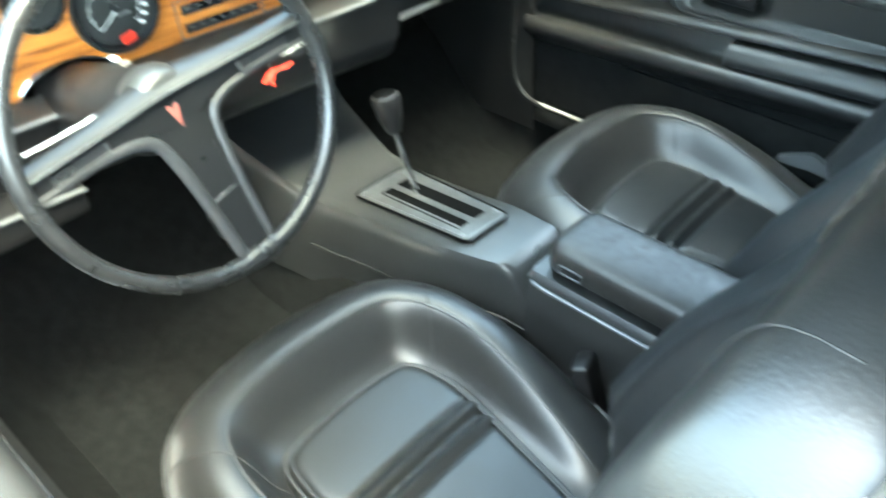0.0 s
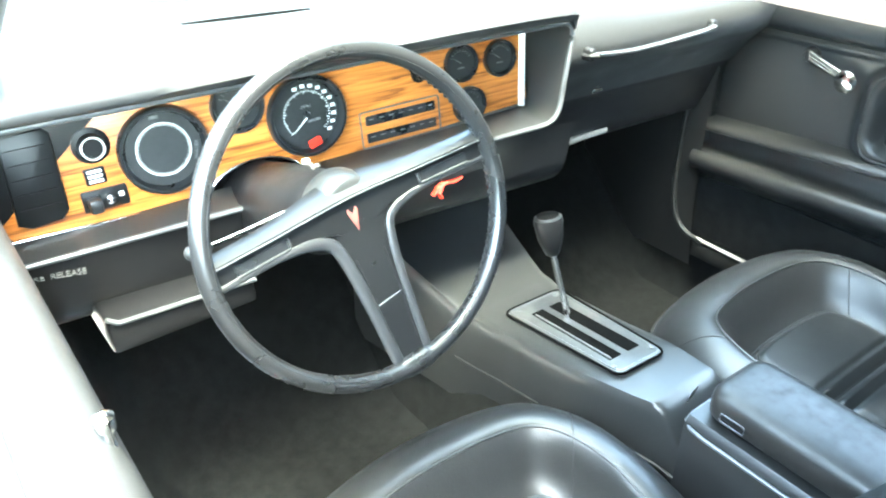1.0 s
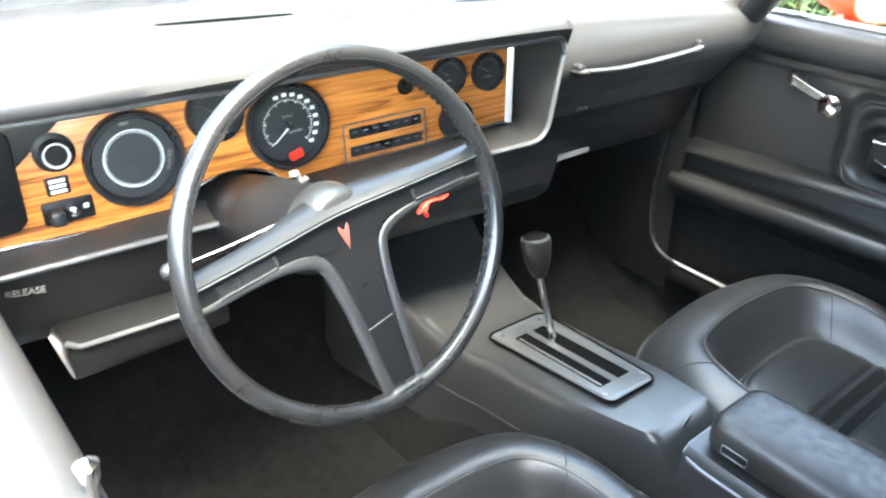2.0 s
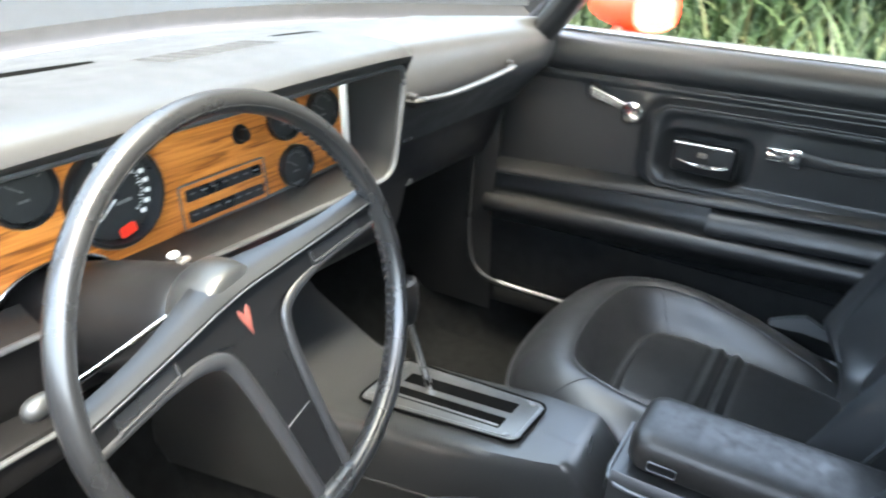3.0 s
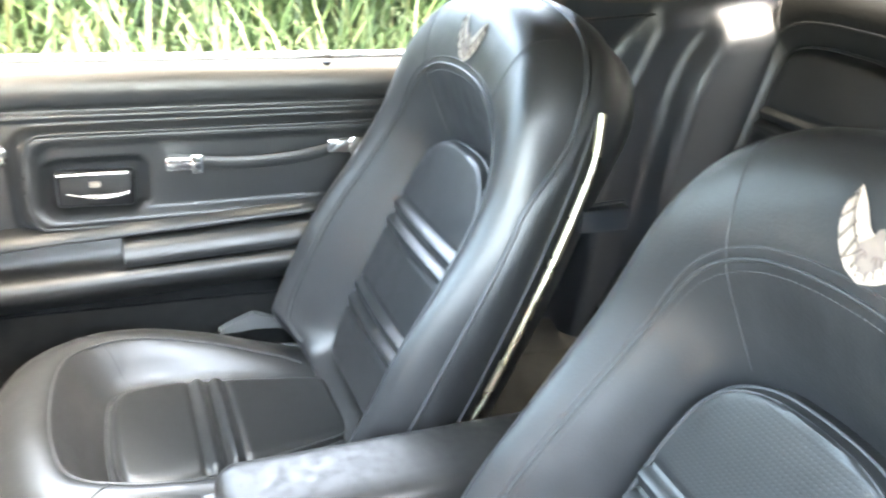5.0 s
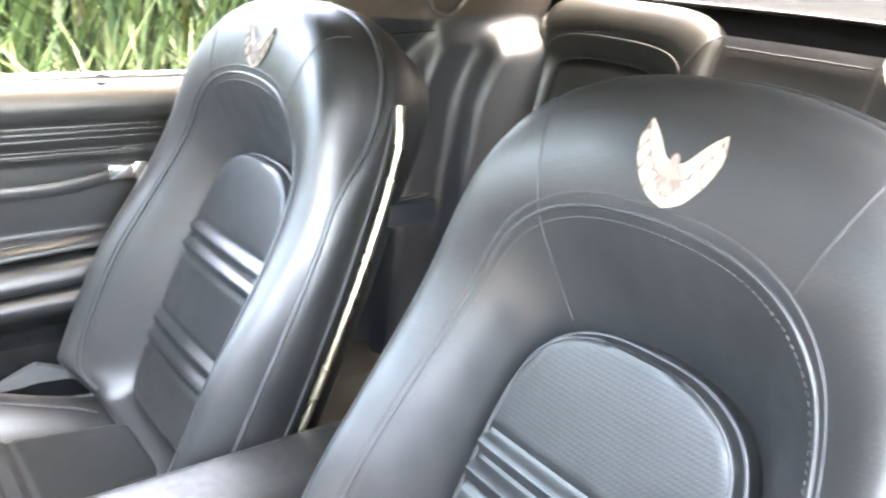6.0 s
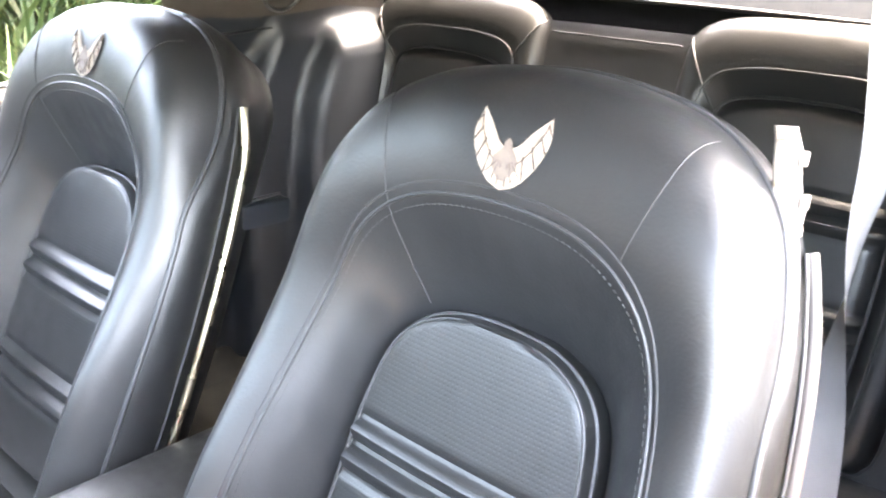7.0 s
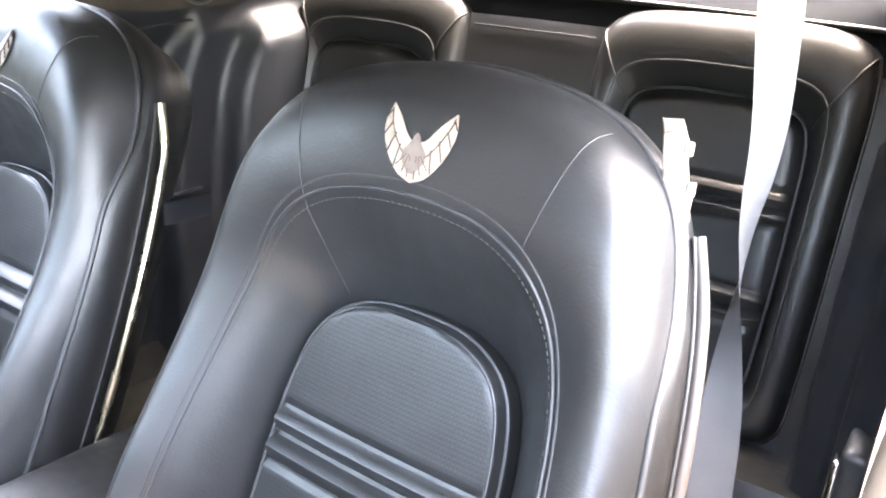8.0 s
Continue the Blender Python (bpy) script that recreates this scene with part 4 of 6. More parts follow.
for s in (-1, 1):
    part("console_trim", tube([(0.004 + (float(np.interp(y, [0.25, 0.30, 0.35, 0.41, 0.58], [0.046, 0.038, 0.020, 0.006, 0.0])) if s < 0 else 0) + s * (np.interp(y, [0.20, 0.60, 0.75, 0.98], [0.088, 0.090, 0.112, 0.150]) + 0.006), y, np.interp(y, [0.20, 0.26, 0.30, 0.38, 0.63, 0.70], [0.405, 0.420, 0.428, 0.428, 0.394, 0.392]) - 0.10) for y in np.linspace(0.22, 0.70, 16)], 0.0026, 6), GREYPLASTIC, console, "thin moulded line along the console side")
SM = frame_of((0.011, 0.505, 0.4135), (1, -0.05, 0), (0, 0.135, 1))


def tapered(w, y0, y1, r):
    """A rounded outline on the console top, wider towards the front."""
    return [(x * (1.09 + 0.95 * y), y) for x, y in rounded_rect(-w, w, y0, y1, r)]


plate = part("shifter_plate", slab(tapered(0.050, -0.136, 0.130, 0.014), SM, 0.005, 0.002), PLATE, console, "satin grey shifter plate with slots")
part("plate_groove", tube([SM @ Vector((x, y, 0.0050)) for x, y in tapered(0.0455, -0.1315, 0.1255, 0.011)], 0.0011, 6, closed=True), SPOKE, plate, "raised satin rim of the plate")
part("plate_edge", tube([SM @ Vector((x, y, 0.004)) for x, y in tapered(0.0520, -0.138, 0.132, 0.015)], 0.0020, 6, closed=True), HOLE, plate, "dark joint round the plate")
for x in (-0.020, 0.019):
    # slot depth is not modelled, its shade is the black of this plate
    part("slot", slab(rounded_rect(x - 0.0125, x + 0.0125, -0.100, 0.092, 0.002), SM @ pose(0, 0, 0.0035), 0.0022), HOLE, plate, "black slot")
part("slot_bar", rbox(-0.0305, -0.0265, -0.098, 0.085, 0.004, 0.0072, 0.0015, m=SM), SPOKE, plate, "satin indicator bar")
for x in (-0.041, 0.041):
    for y in (-0.117, 0.115):
        part("screw", lathe([(0.005, 0.005), (0.0045, 0.0065), (0.0015, 0.0055), (0.0005, 0.0055)], SM @ pose(x, y, 0), 14), SPOKE, plate)
lever = part("shift_lever", tube(smooth_path([(0.022, 0.545, 0.405), (0.016, 0.566, 0.47), (0.010, 0.585, 0.535)], 8), 0.0058, 10), CHROME, console, "bright metal shift lever")
KM = frame_of((0.0105, 0.583, 0.525), (1, 0, 0), (-0.05, 0.2, 1))
part("shift_knob", lathe([(0.008, 0), (0.012, 0.003), (0.021, 0.030), (0.0245, 0.058), (0.0235, 0.068), (0.018, 0.070)], KM, 28), PLASTIC, lever, "black tapered shift knob")
tip = part("knob_cap", lathe([(0.0185, 0.068), (0.019, 0.0715), (0.012, 0.0725), (0.0005, 0.073)], KM, 24), CHROME, lever, "bright knob cap")

rows = []
for y in np.linspace(-0.22, 0.235, 24):
    prof = [(-0.075, 0.20), (-0.072, 0.38), (-0.070, 0.455), (-0.060, 0.468), (0.0, 0.468), (0.070, 0.468), (0.080, 0.455), (0.082, 0.38), (0.085, 0.20)]
    rows.append([(p[0], y, p[1]) for p in prof])
part("bin_body", sheet(rows, cap=True), VINYL_FLAT, console, "black storage bin under the armrest")
part("bin_trim", tube([(-0.073, y, 0.455) for y in np.linspace(-0.2, 0.205, 12)] + [(-0.070, 0.225, 0.455), (-0.060, 0.238, 0.455), (-0.04, 0.242, 0.455), (0.06, 0.242, 0.455)], 0.0028, 6), SPOKE, console, "satin trim line round the bin")
rows = []
for d, z in ((0.004, 0.474), (0.0, 0.480), (0.0, 0.500), (0.0015, 0.508), (0.005, 0.5145), (0.011, 0.519), (0.020, 0.5215), (0.034, 0.5228), (0.055, 0.523)):
    rows.append([(x, y, z) for x, y in rounded_rect(-0.052 + d, 0.068 - d, -0.215 + d, 0.226 - d, max(0.030 - d, 0.003), 8)])
arm = part("armrest_lid", sheet(rows, close_u=True, cap=True), LID, console, "scuffed dark armrest lid")
part("lid_latch", rbox(-0.0526, -0.046, 0.158, 0.196, 0.481, 0.496, 0.002), PLASTIC, arm, "black latch in the lid edge")
part("latch_frame", tube([(-0.0528, y, z) for y, z in rounded_rect(0.159, 0.195, 0.482, 0.495, 0.003, 2)], 0.0011, 6, closed=True), SPOKE, arm)


# ---- bucket seats ----
def seam(path, r=0.003, mat=None, name="piping", parent=None, label=""):
    return part(name, tube(path, r, 6), mat or PIPING, parent, label)


def half_to_loop(half, n):
    """A closed outline from its right half, which runs from bottom middle to top middle."""
    return smooth_path(list(half) + [(-x, y) for x, y in reversed(half[1:-1])], 2 * n, closed=True)


def nearest_gap(pts, loop):
    """Distance from each point to a closed polyline."""
    a, b = loop, np.roll(loop, -1, axis=0)
    d = b - a
    t = np.clip(((pts[:, None] - a) * d).sum(-1) / ((d * d).sum(-1) + 1e-12), 0, 1)
    return np.linalg.norm(pts[:, None] - (a + t[..., None] * d), axis=-1).min(1)


def cushion_patch(outer, inner, height, rings):
    """Rows of (u, v, w) from the outer outline to the inner one; height(u, v, f) gives w."""
    return [[(*(o * (1 - f) + i * f), height(*(o * (1 - f) + i * f), f)) for o, i in zip(outer, inner)] for f in rings]


def insert_patch(loop, base, crown, ribs, edge=0.028, rib_h=0.006, rib_s=0.0065):
    """A crowned, ribbed seat insert that fills a loop; rows of (u, v, w)."""
    v0, v1 = loop[:, 1].min() + 1e-4, loop[:, 1].max() - 1e-4
    rows = []
    for v in np.linspace(v0, v1, 110):
        cross = []
        for a, b in zip(loop, np.roll(loop, -1, axis=0)):
            if (a[1] - v) * (b[1] - v) <= 0 and abs(a[1] - b[1]) > 1e-9:
                cross.append(a[0] + (b[0] - a[0]) * (v - a[1]) / (b[1] - a[1]))
        hw = max(max(cross), 1e-3) if cross else 1e-3
        us = hw * np.sin(np.linspace(-math.pi / 2, math.pi / 2, 30))
        gap = nearest_gap(np.array([(u, v) for u in us]), loop)
        row = []
        for u, g in zip(us, gap):
            w = base + crown * (1 - (1 - min(g / edge, 1)) ** 2) + 0.006 * (1 - (u / hw) ** 2) * min(g / edge, 1)
            k = min(g / 0.005, 1)
            for r in ribs:
                w += k * rib_h * (math.exp(-((v - r) / rib_s) ** 2) - 0.55 * math.exp(-((v - r - 2.2 * rib_s) / (rib_s * 0.7)) ** 2) - 0.55 * math.exp(-((v - r + 2.2 * rib_s) / (rib_s * 0.7)) ** 2))
            row.append((u, v, w))
        rows.append(row)
    return rows


def knots(f, pts):
    """Smooth interpolation through (f, value) pairs."""
    xs = [p[0] for p in pts]
    i = max(0, min(len(xs) - 2, int(np.searchsorted(xs, f, side="right")) - 1))
    t = (f - xs[i]) / (xs[i + 1] - xs[i])
    def slope(j):
        a, b = max(j - 1, 0), min(j + 1, len(xs) - 1)
        return (pts[b][1] - pts[a][1]) / (xs[b] - xs[a])
    h = xs[i + 1] - xs[i]
    t2, t3 = t * t, t * t * t
    return (2 * t3 - 3 * t2 + 1) * pts[i][1] + (t3 - 2 * t2 + t) * h * slope(i) + (-2 * t3 + 3 * t2) * pts[i + 1][1] + (t3 - t2) * h * slope(i + 1)


BACK_OUT = half_to_loop([(0, 0.0), (0.14, 0.0), (0.225, 0.012), (0.254, 0.06), (0.262, 0.20), (0.259, 0.35), (0.249, 0.47), (0.230, 0.575), (0.196, 0.662), (0.122, 0.718), (0, 0.738)], 96)
BACK_IN = half_to_loop([(0, 0.05), (0.08, 0.05), (0.122, 0.065), (0.138, 0.13), (0.138, 0.28), (0.132, 0.396), (0.112, 0.462), (0.066, 0.496), (0, 0.504)], 96)
SIDE_PROFILE = [(0, 0.016), (0.06, 0.033), (0.16, 0.048), (0.28, 0.053), (0.44, 0.046), (0.62, 0.031), (0.78, 0.011), (0.91, -0.014), (1.0, -0.034), (1.06, -0.050), (1.08, -0.052)]
TOP_PROFILE = [(0, -0.012), (0.03, 0.022), (0.08, 0.048), (0.16, 0.063), (0.32, 0.067), (0.46, 0.064), (0.58, 0.058), (0.66, 0.049), (0.79, 0.022), (0.90, -0.004), (0.97, -0.024), (1.0, -0.036), (1.03, -0.046), (1.08, -0.052)]
BOLSTER_SWELL = [(0, 0.30), (0.12, 0.75), (0.24, 1.0), (0.42, 0.84), (0.6, 0.55), (0.8, 0.25), (1.0, 0.05), (1.08, 0.0)]
LOW_PROFILE = [(0, -0.015), (0.1, 0.0), (0.4, 0.008), (0.8, -0.010), (1.0, -0.034), (1.08, -0.046)]


def back_height(u, v, f):
    k = smoothstep(0.47, 0.60, v)
    q = smoothstep(0.16, 0.03, v) * smoothstep(0.22, 0.10, abs(u)) + smoothstep(0.06, 0.0, v) * smoothstep(0.10, 0.22, abs(u))
    side = knots(f, SIDE_PROFILE)
    side += 0.030 * smoothstep(0.46, 0.20, v) * knots(f, BOLSTER_SWELL)
    w = (1 - k) * side + k * knots(f, TOP_PROFILE)
    w += 0.0016 * k * smoothstep(0.64, 0.74, f) * smoothstep(0.97, 0.86, f) * noise.noise(Vector((u * 55, v * 9, 0.3))) * 1.6
    return (1 - q) * w + q * knots(f, LOW_PROFILE)


SEAT_OUT = half_to_loop([(0, -0.06), (0.16, -0.06), (0.205, -0.045), (0.228, 0.03), (0.260, 0.17), (0.264, 0.30), (0.240, 0.412), (0.166, 0.490), (0, 0.518)], 48)
SEAT_IN = half_to_loop([(0, -0.03), (0.07, -0.03), (0.092, -0.01), (0.112, 0.08), (0.136, 0.22), (0.135, 0.280), (0.124, 0.318), (0.094, 0.338), (0, 0.344)], 48)
CUSHION_PROFILE = [(0, 0.345), (0.05, 0.368), (0.16, 0.394), (0.34, 0.416), (0.50, 0.423), (0.62, 0.418), (0.73, 0.394), (0.86, 0.355), (1.0, 0.336), (1.08, 0.326)]
REAR_PROFILE = [(0, 0.338), (0.3, 0.340), (1.0, 0.332)]


def cushion_height(u, v, f):
    q = smoothstep(0.05, -0.05, v)
    w = knots(f, CUSHION_PROFILE)
    if w > 0.332:
        w = 0.332 + (w - 0.332) * np.interp(v, [0.0, 0.08, 0.16, 0.26, 0.33], [0.22, 0.45, 0.70, 0.93, 1.0])
    return (1 - q) * w + q * knots(f, REAR_PROFILE)


def offset_loop(loop, d):
    t = np.roll(loop, -1, axis=0) - np.roll(loop, 1, axis=0)
    n = np.stack([t[:, 1], -t[:, 0]], 1) / (np.linalg.norm(t, axis=1)[:, None] + 1e-9)
    return loop + d * n


def closed_behind(rows):
    """A shell open at its first ring and closed at its last."""
    bm = sheet(rows, close_u=True)
    bm.verts.ensure_lookup_table()
    bm.faces.new(bm.verts[-len(rows[0]):])
    return bm


def bucket_seat(xc):
    seat = thing("bucket_seat", (xc, 0.0, 0.12), "black vinyl bucket seat with piping and a beige winged emblem", "car seat", group="front bucket seats")
    B, U, W = Vector((xc, -0.006, 0.338)), Vector((0, -0.375, 0.927)), Vector((0, 0.927, 0.375))

    def bk(p):
        return B + Vector((p[0], 0, 0)) + U * p[1] + W * p[2]

    def cu(p):
        return Vector((xc + p[0], p[1], p[2]))

    rings = [0, 0.02, 0.05, 0.09, 0.14, 0.20, 0.27, 0.34, 0.42, 0.50, 0.56, 0.61, 0.65, 0.70, 0.76, 0.82, 0.88, 0.94, 0.97, 1.0, 1.03, 1.06]
    # backrest
    rest = part("backrest_bolster", sheet([[bk(p) for p in r] for r in cushion_patch(BACK_OUT, BACK_IN, back_height, rings)], close_u=True), VINYL, seat, "black smooth vinyl backrest bolster")
    pad = part("backrest_insert", uv_sheet(insert_patch(offset_loop(BACK_IN, -0.001), -0.048, 0.042, (0.350, 0.320, 0.190, 0.160), 0.013), bk), PERF, seat, "perforated black vinyl insert with stitched ribs")
    side = []
    for d, w in ((0, -0.015), (0.006, -0.020), (0.007, -0.030), (0.004, -0.045), (-0.004, -0.056), (-0.006, -0.070), (-0.012, -0.088), (-0.030, -0.104), (-0.07, -0.110)):
        rise = max(0.0, 1 + (w + 0.015) / 0.03)
        side.append([bk((q[0], q[1], w + rise * (back_height(*o, 0) + 0.015) - (0.03 * smoothstep(0.5, 0.7, q[1]) * (-w / 0.11) if w < 0 else 0))) for q, o in zip(offset_loop(BACK_OUT, d), BACK_OUT)])
    part("backrest_shell", closed_behind(side), VINYL_FLAT, seat, "black backrest side and shell")
    n = len(BACK_OUT)
    edge = [bk((*q, back_height(*q, 0) + 0.0035)) for q in BACK_OUT]
    seam(edge[10:-9], 0.0034, parent=rest)

    def on_back(i, f, lift=0.0015):
        q = BACK_OUT[i] * (1 - f) + BACK_IN[i] * f
        return bk((*q, back_height(*q, f) + lift))

    line = []
    for i in range(18, n - 17):
        v = BACK_OUT[i][1]
        line.append(on_back(i, 0.51 + 0.08 * smoothstep(0.25, 0.66, v)))
    seam(line, 0.0018, parent=rest)
    seam([on_back(i, 0.465 + 0.08 * smoothstep(0.25, 0.66, BACK_OUT[i][1]), 0.0003) for i in range(18, n - 17)], 0.0011, STITCH, "stitch_line", rest)
    for f0, f1 in ((0.465, 0.548), (0.55, 0.63)):
        row = [on_back(i, f0 + (f1 - f0) * smoothstep(0.25, 0.66, BACK_OUT[i][1]), 0.0008) for i in range(18, n - 17)]
        tagged(part("stitching", stitches(row), THREAD, rest, "row of grey stitches"), kind="stuff")
    corner = min(range(n // 2), key=lambda i: abs(BACK_OUT[i][1] - 0.702))
    for i in (corner, n - corner):
        seam([on_back(i, f, 0.0008) for f in np.linspace(0.04, 0.54, 14)], 0.0006, STITCH, "stitch_line", rest)
        if i == corner:
            seam([on_back(i, f, 0.0008) for f in np.linspace(0.54, 0.96, 10)], 0.0006, STITCH, "stitch_line", rest)
    for d, r in ((-0.0065, 0.0024), (-0.0125, 0.0020)):
        path = offset_loop(BACK_IN, d)
        seam([bk((*q, -0.048 + 0.042 * (1 - (1 - min((-d - 0.001) / 0.013, 1)) ** 2) + 0.0008)) for q in path[10:-9]], r, parent=pad)
    # bright strip along both sides of the shell
    for s in (1, -1):
        idx = [i for i in range(n // 2) if 0.10 < BACK_OUT[i][1] < 0.63]
        loop = offset_loop(BACK_OUT, 0.0125)
        pts = [bk((s * loop[i][0], loop[i][1], -0.046 + 0.012 * smoothstep(0.595, 0.63, loop[i][1]))) for i in idx]
        part("side_strip", tube(smooth_path(pts[::4] + [pts[-1]], 48), 0.0056, 12, up=(0, 1, 0)), BRASSY, seat, "worn bright metal strip along the shell")
        part("side_seam", tube([bk((s * offset_loop(BACK_OUT, 0.010)[i][0], offset_loop(BACK_OUT, 0.0075)[i][1], -0.028)) for i in idx], 0.0016, 6), STITCH, rest)
    # emblem of two plain wings
    grid = np.array([(*(BACK_OUT[i] * (1 - f) + BACK_IN[i] * f), f) for i in range(n) for f in np.linspace(0, 0.7, 40)])

    def lay(u, v, lift):
        k = np.argmin((grid[:, 0] - u) ** 2 + (grid[:, 1] - v) ** 2)
        return bk((u, v, back_height(u, v, grid[k, 2]) + lift))

    emb = None
    for s in (1, -1):
        out = smooth_path([(0.0, 0.0), (0.016, 0.007), (0.031, 0.025), (0.038, 0.046), (0.034, 0.066)], 12)
        inn = smooth_path([(0.0, 0.036), (0.005, 0.036), (0.011, 0.040), (0.022, 0.054), (0.034, 0.066)], 12)
        rows = [[lay(s * (a[0] * (1 - t) + b[0] * t), 0.610 + a[1] * (1 - t) + b[1] * t, 0.0022) for t in np.linspace(0, 1, 7)] for a, b in zip(out, inn)]
        ob = part("emblem_wing", sheet(rows), EMBREAD, emb or seat, "beige embroidered plain wing")
        for k in range(4):
            a = out[3 + 2 * k]
            b = inn[min(11, 4 + 2 * k)] * 0.62 + a * 0.38
            part("emblem_line", tube([lay(s * (a[0] * (1 - t) + b[0] * t), 0.610 + a[1] * (1 - t) + b[1] * t, 0.0030) for t in np.linspace(0.02, 1.0, 6)], 0.0007, 5), EMBDARK, ob)
        for q, tip in ((0.25, (0.004, 0.004)), (0.6, (0.010, 0.008)), (0.95, (0.017, 0.013))):
            root = (0.002 + 0.005 * q, 0.022 + 0.003 * q)
            part("emblem_line", tube([lay(s * (root[0] + (tip[0] - root[0]) * t), 0.610 + root[1] + (tip[1] - root[1]) * t, 0.0031) for t in (0, 0.33, 0.66, 1)], 0.0005, 5), EMBDARK, ob)
        mid = [out[k] * 0.45 + inn[k] * 0.55 for k in range(2, 11)]
        part("emblem_line", tube([lay(s * p[0], 0.610 + p[1], 0.0030) for p in mid], 0.0006, 5), EMBDARK, ob)
    rows = [[lay(w * q, 0.610 + v, 0.0034) for q in (-1, -0.5, 0, 0.5, 1)] for v, w in ((0.008, 0.003), (0.013, 0.008), (0.020, 0.013), (0.027, 0.012), (0.032, 0.008), (0.036, 0.0045), (0.040, 0.0035), (0.043, 0.001))]
    part("emblem_middle", sheet(rows), EMBMID, seat, "tan embroidered middle of the emblem")
    # seat cushion
    cus = part("cushion_bolster", sheet([[cu(p) for p in r] for r in cushion_patch(SEAT_OUT, SEAT_IN, cushion_height, rings)], close_u=True), VINYL, seat, "black smooth vinyl horseshoe cushion")
    ins = part("cushion_insert", uv_sheet(insert_patch(SEAT_IN, 0.332, 0.028, (0.195, 0.165), 0.024), cu), PERF, seat, "perforated black vinyl cushion insert with ribs")
    seam([cu((q[0], q[1], 0.349)) for q in offset_loop(SEAT_IN, -0.005)[6:-5]], 0.0026, parent=ins)
    seam([cu((q[0], q[1], 0.356)) for q in offset_loop(SEAT_IN, -0.013)[6:-5]], 0.0022, parent=ins)
    rows = []
    for d, z in ((0, 0.0), (0.004, -0.010), (0.005, -0.05), (0.002, -0.09), (-0.006, -0.125), (-0.03, -0.145), (-0.05, -0.22)):
        rows.append([cu((o[0], o[1], cushion_height(*q, 0) + z)) for o, q in zip(offset_loop(SEAT_OUT, d), SEAT_OUT)])
    part("cushion_side", closed_behind(rows), VINYL_FLAT, seat, "black seat base side")
    seam([cu((*q, cushion_height(*q, 0) + 0.002)) for q in SEAT_OUT[4:-3]], 0.0032, parent=cus)
    m = len(SEAT_OUT)

    def on_seat(i, f, lift=0.001):
        q = SEAT_OUT[i] * (1 - f) + SEAT_IN[i] * f
        return cu((*q, cushion_height(*q, f) + lift))

    seam([on_seat(i, 0.62) for i in range(12, m - 11)], 0.0019, parent=cus)
    ci = min(range(m // 2), key=lambda i: abs(SEAT_OUT[i][1] - 0.42))
    for i in (ci, m - ci):
        seam([on_seat(i, f, 0.0004) for f in np.linspace(0.02, 0.97, 22)], 0.0012, STITCH, "stitch_line", cus)
    return seat


driver_seat = bucket_seat(-0.352)
passenger_seat = copy_thing(driver_seat, Matrix.Translation((0.353, 0.0, 0.12)))

# the outboard strip of the driver's shell is covered in taupe vinyl
for child in driver_seat.children:
    if child.name.startswith("side_strip") and child.data.vertices[0].co.x < -0.352:
        child.data = child.data.copy()
        child.data.materials[0] = SHELLEDGE
        tagged(child, "taupe vinyl strip along the outboard shell edge")

# release latch behind the passenger backrest
bpy.context.view_layer.update()
latch = part("release_latch", rbox(0.112, 0.136, -0.342, -0.262, 0.752, 0.786, 0.005, 2), QUARTER, passenger_seat, "dark grey backrest release latch")
bpy.context.view_layer.update()
part("latch_lip", tube([(0.124 + 0.010 * k, -0.264 - 0.076 * k, 0.787) for k in (0, 0.3, 0.7, 1)], 0.0030, 8), PLATE, latch, "satin lip of the latch")

# belt guide on the driver's backrest
guide = thing("belt_guide", (-0.545, -0.26, 0.95), "ivory plastic belt guide clipped to the backrest edge", "belt guide")
GM = frame_of((-0.5475, -0.272, 0.960), (-0.95, -0.312, 0), (-0.305, 0.929, 0.21))
outline = [(-0.0130, 0.036), (-0.0105, 0.016), (-0.0080, 0.0), (-0.0050, -0.018), (-0.0020, -0.034), (0.0020, -0.036), (0.0180, -0.030), (0.0186, -0.015), (0.0140, -0.005), (0.0105, 0.012), (0.0090, 0.026), (0.0030, 0.041), (-0.0120, 0.040)]
part("guide_plate", slab(outline, GM, 0.008, 0.002), BEIGE, guide)
part("guide_hook", slab([(-0.0150, 0.043), (0.0015, 0.044), (0.0035, 0.036), (-0.0118, 0.032)], GM, 0.016, 0.002), BEIGE, guide, "upper lip of the belt guide")
part("guide_hook", slab([(0.0020, -0.033), (0.0180, -0.027), (0.0192, -0.035), (0.0032, -0.042)], GM, 0.016, 0.002), BEIGE, guide, "lower lip of the belt guide")
for x, y in ((0.0100, 0.0215), (0.0165, -0.0100)):
    part("guide_clip", rbox(x - 0.004, x + 0.0032, y - 0.006, y + 0.006, 0.002, 0.011, 0.0015, 2, m=GM), BEIGE, guide, "small moulded clip")
part("guide_rivet", lathe([(0.0022, 0.008), (0.002, 0.0092), (0.0005, 0.0096)], GM @ pose(-0.0045, 0.001, 0), 12), BRASSY, guide, "small brass rivet")


# ---- belts ----
belt = thing("seat_belt", (-0.60, -0.45, 0.5), "pale grey seat belt webbing hanging with a half twist", "seat belt")
rows = []
BELT_WAY = smooth_path([(-0.539, -0.505, 1.235), (-0.550, -0.50, 1.10), (-0.564, -0.50, 0.971), (-0.563, -0.50, 0.871), (-0.566, -0.50, 0.821), (-0.571, -0.495, 0.741), (-0.577, -0.49, 0.672), (-0.588, -0.48, 0.537), (-0.60, -0.47, 0.47)], 60)
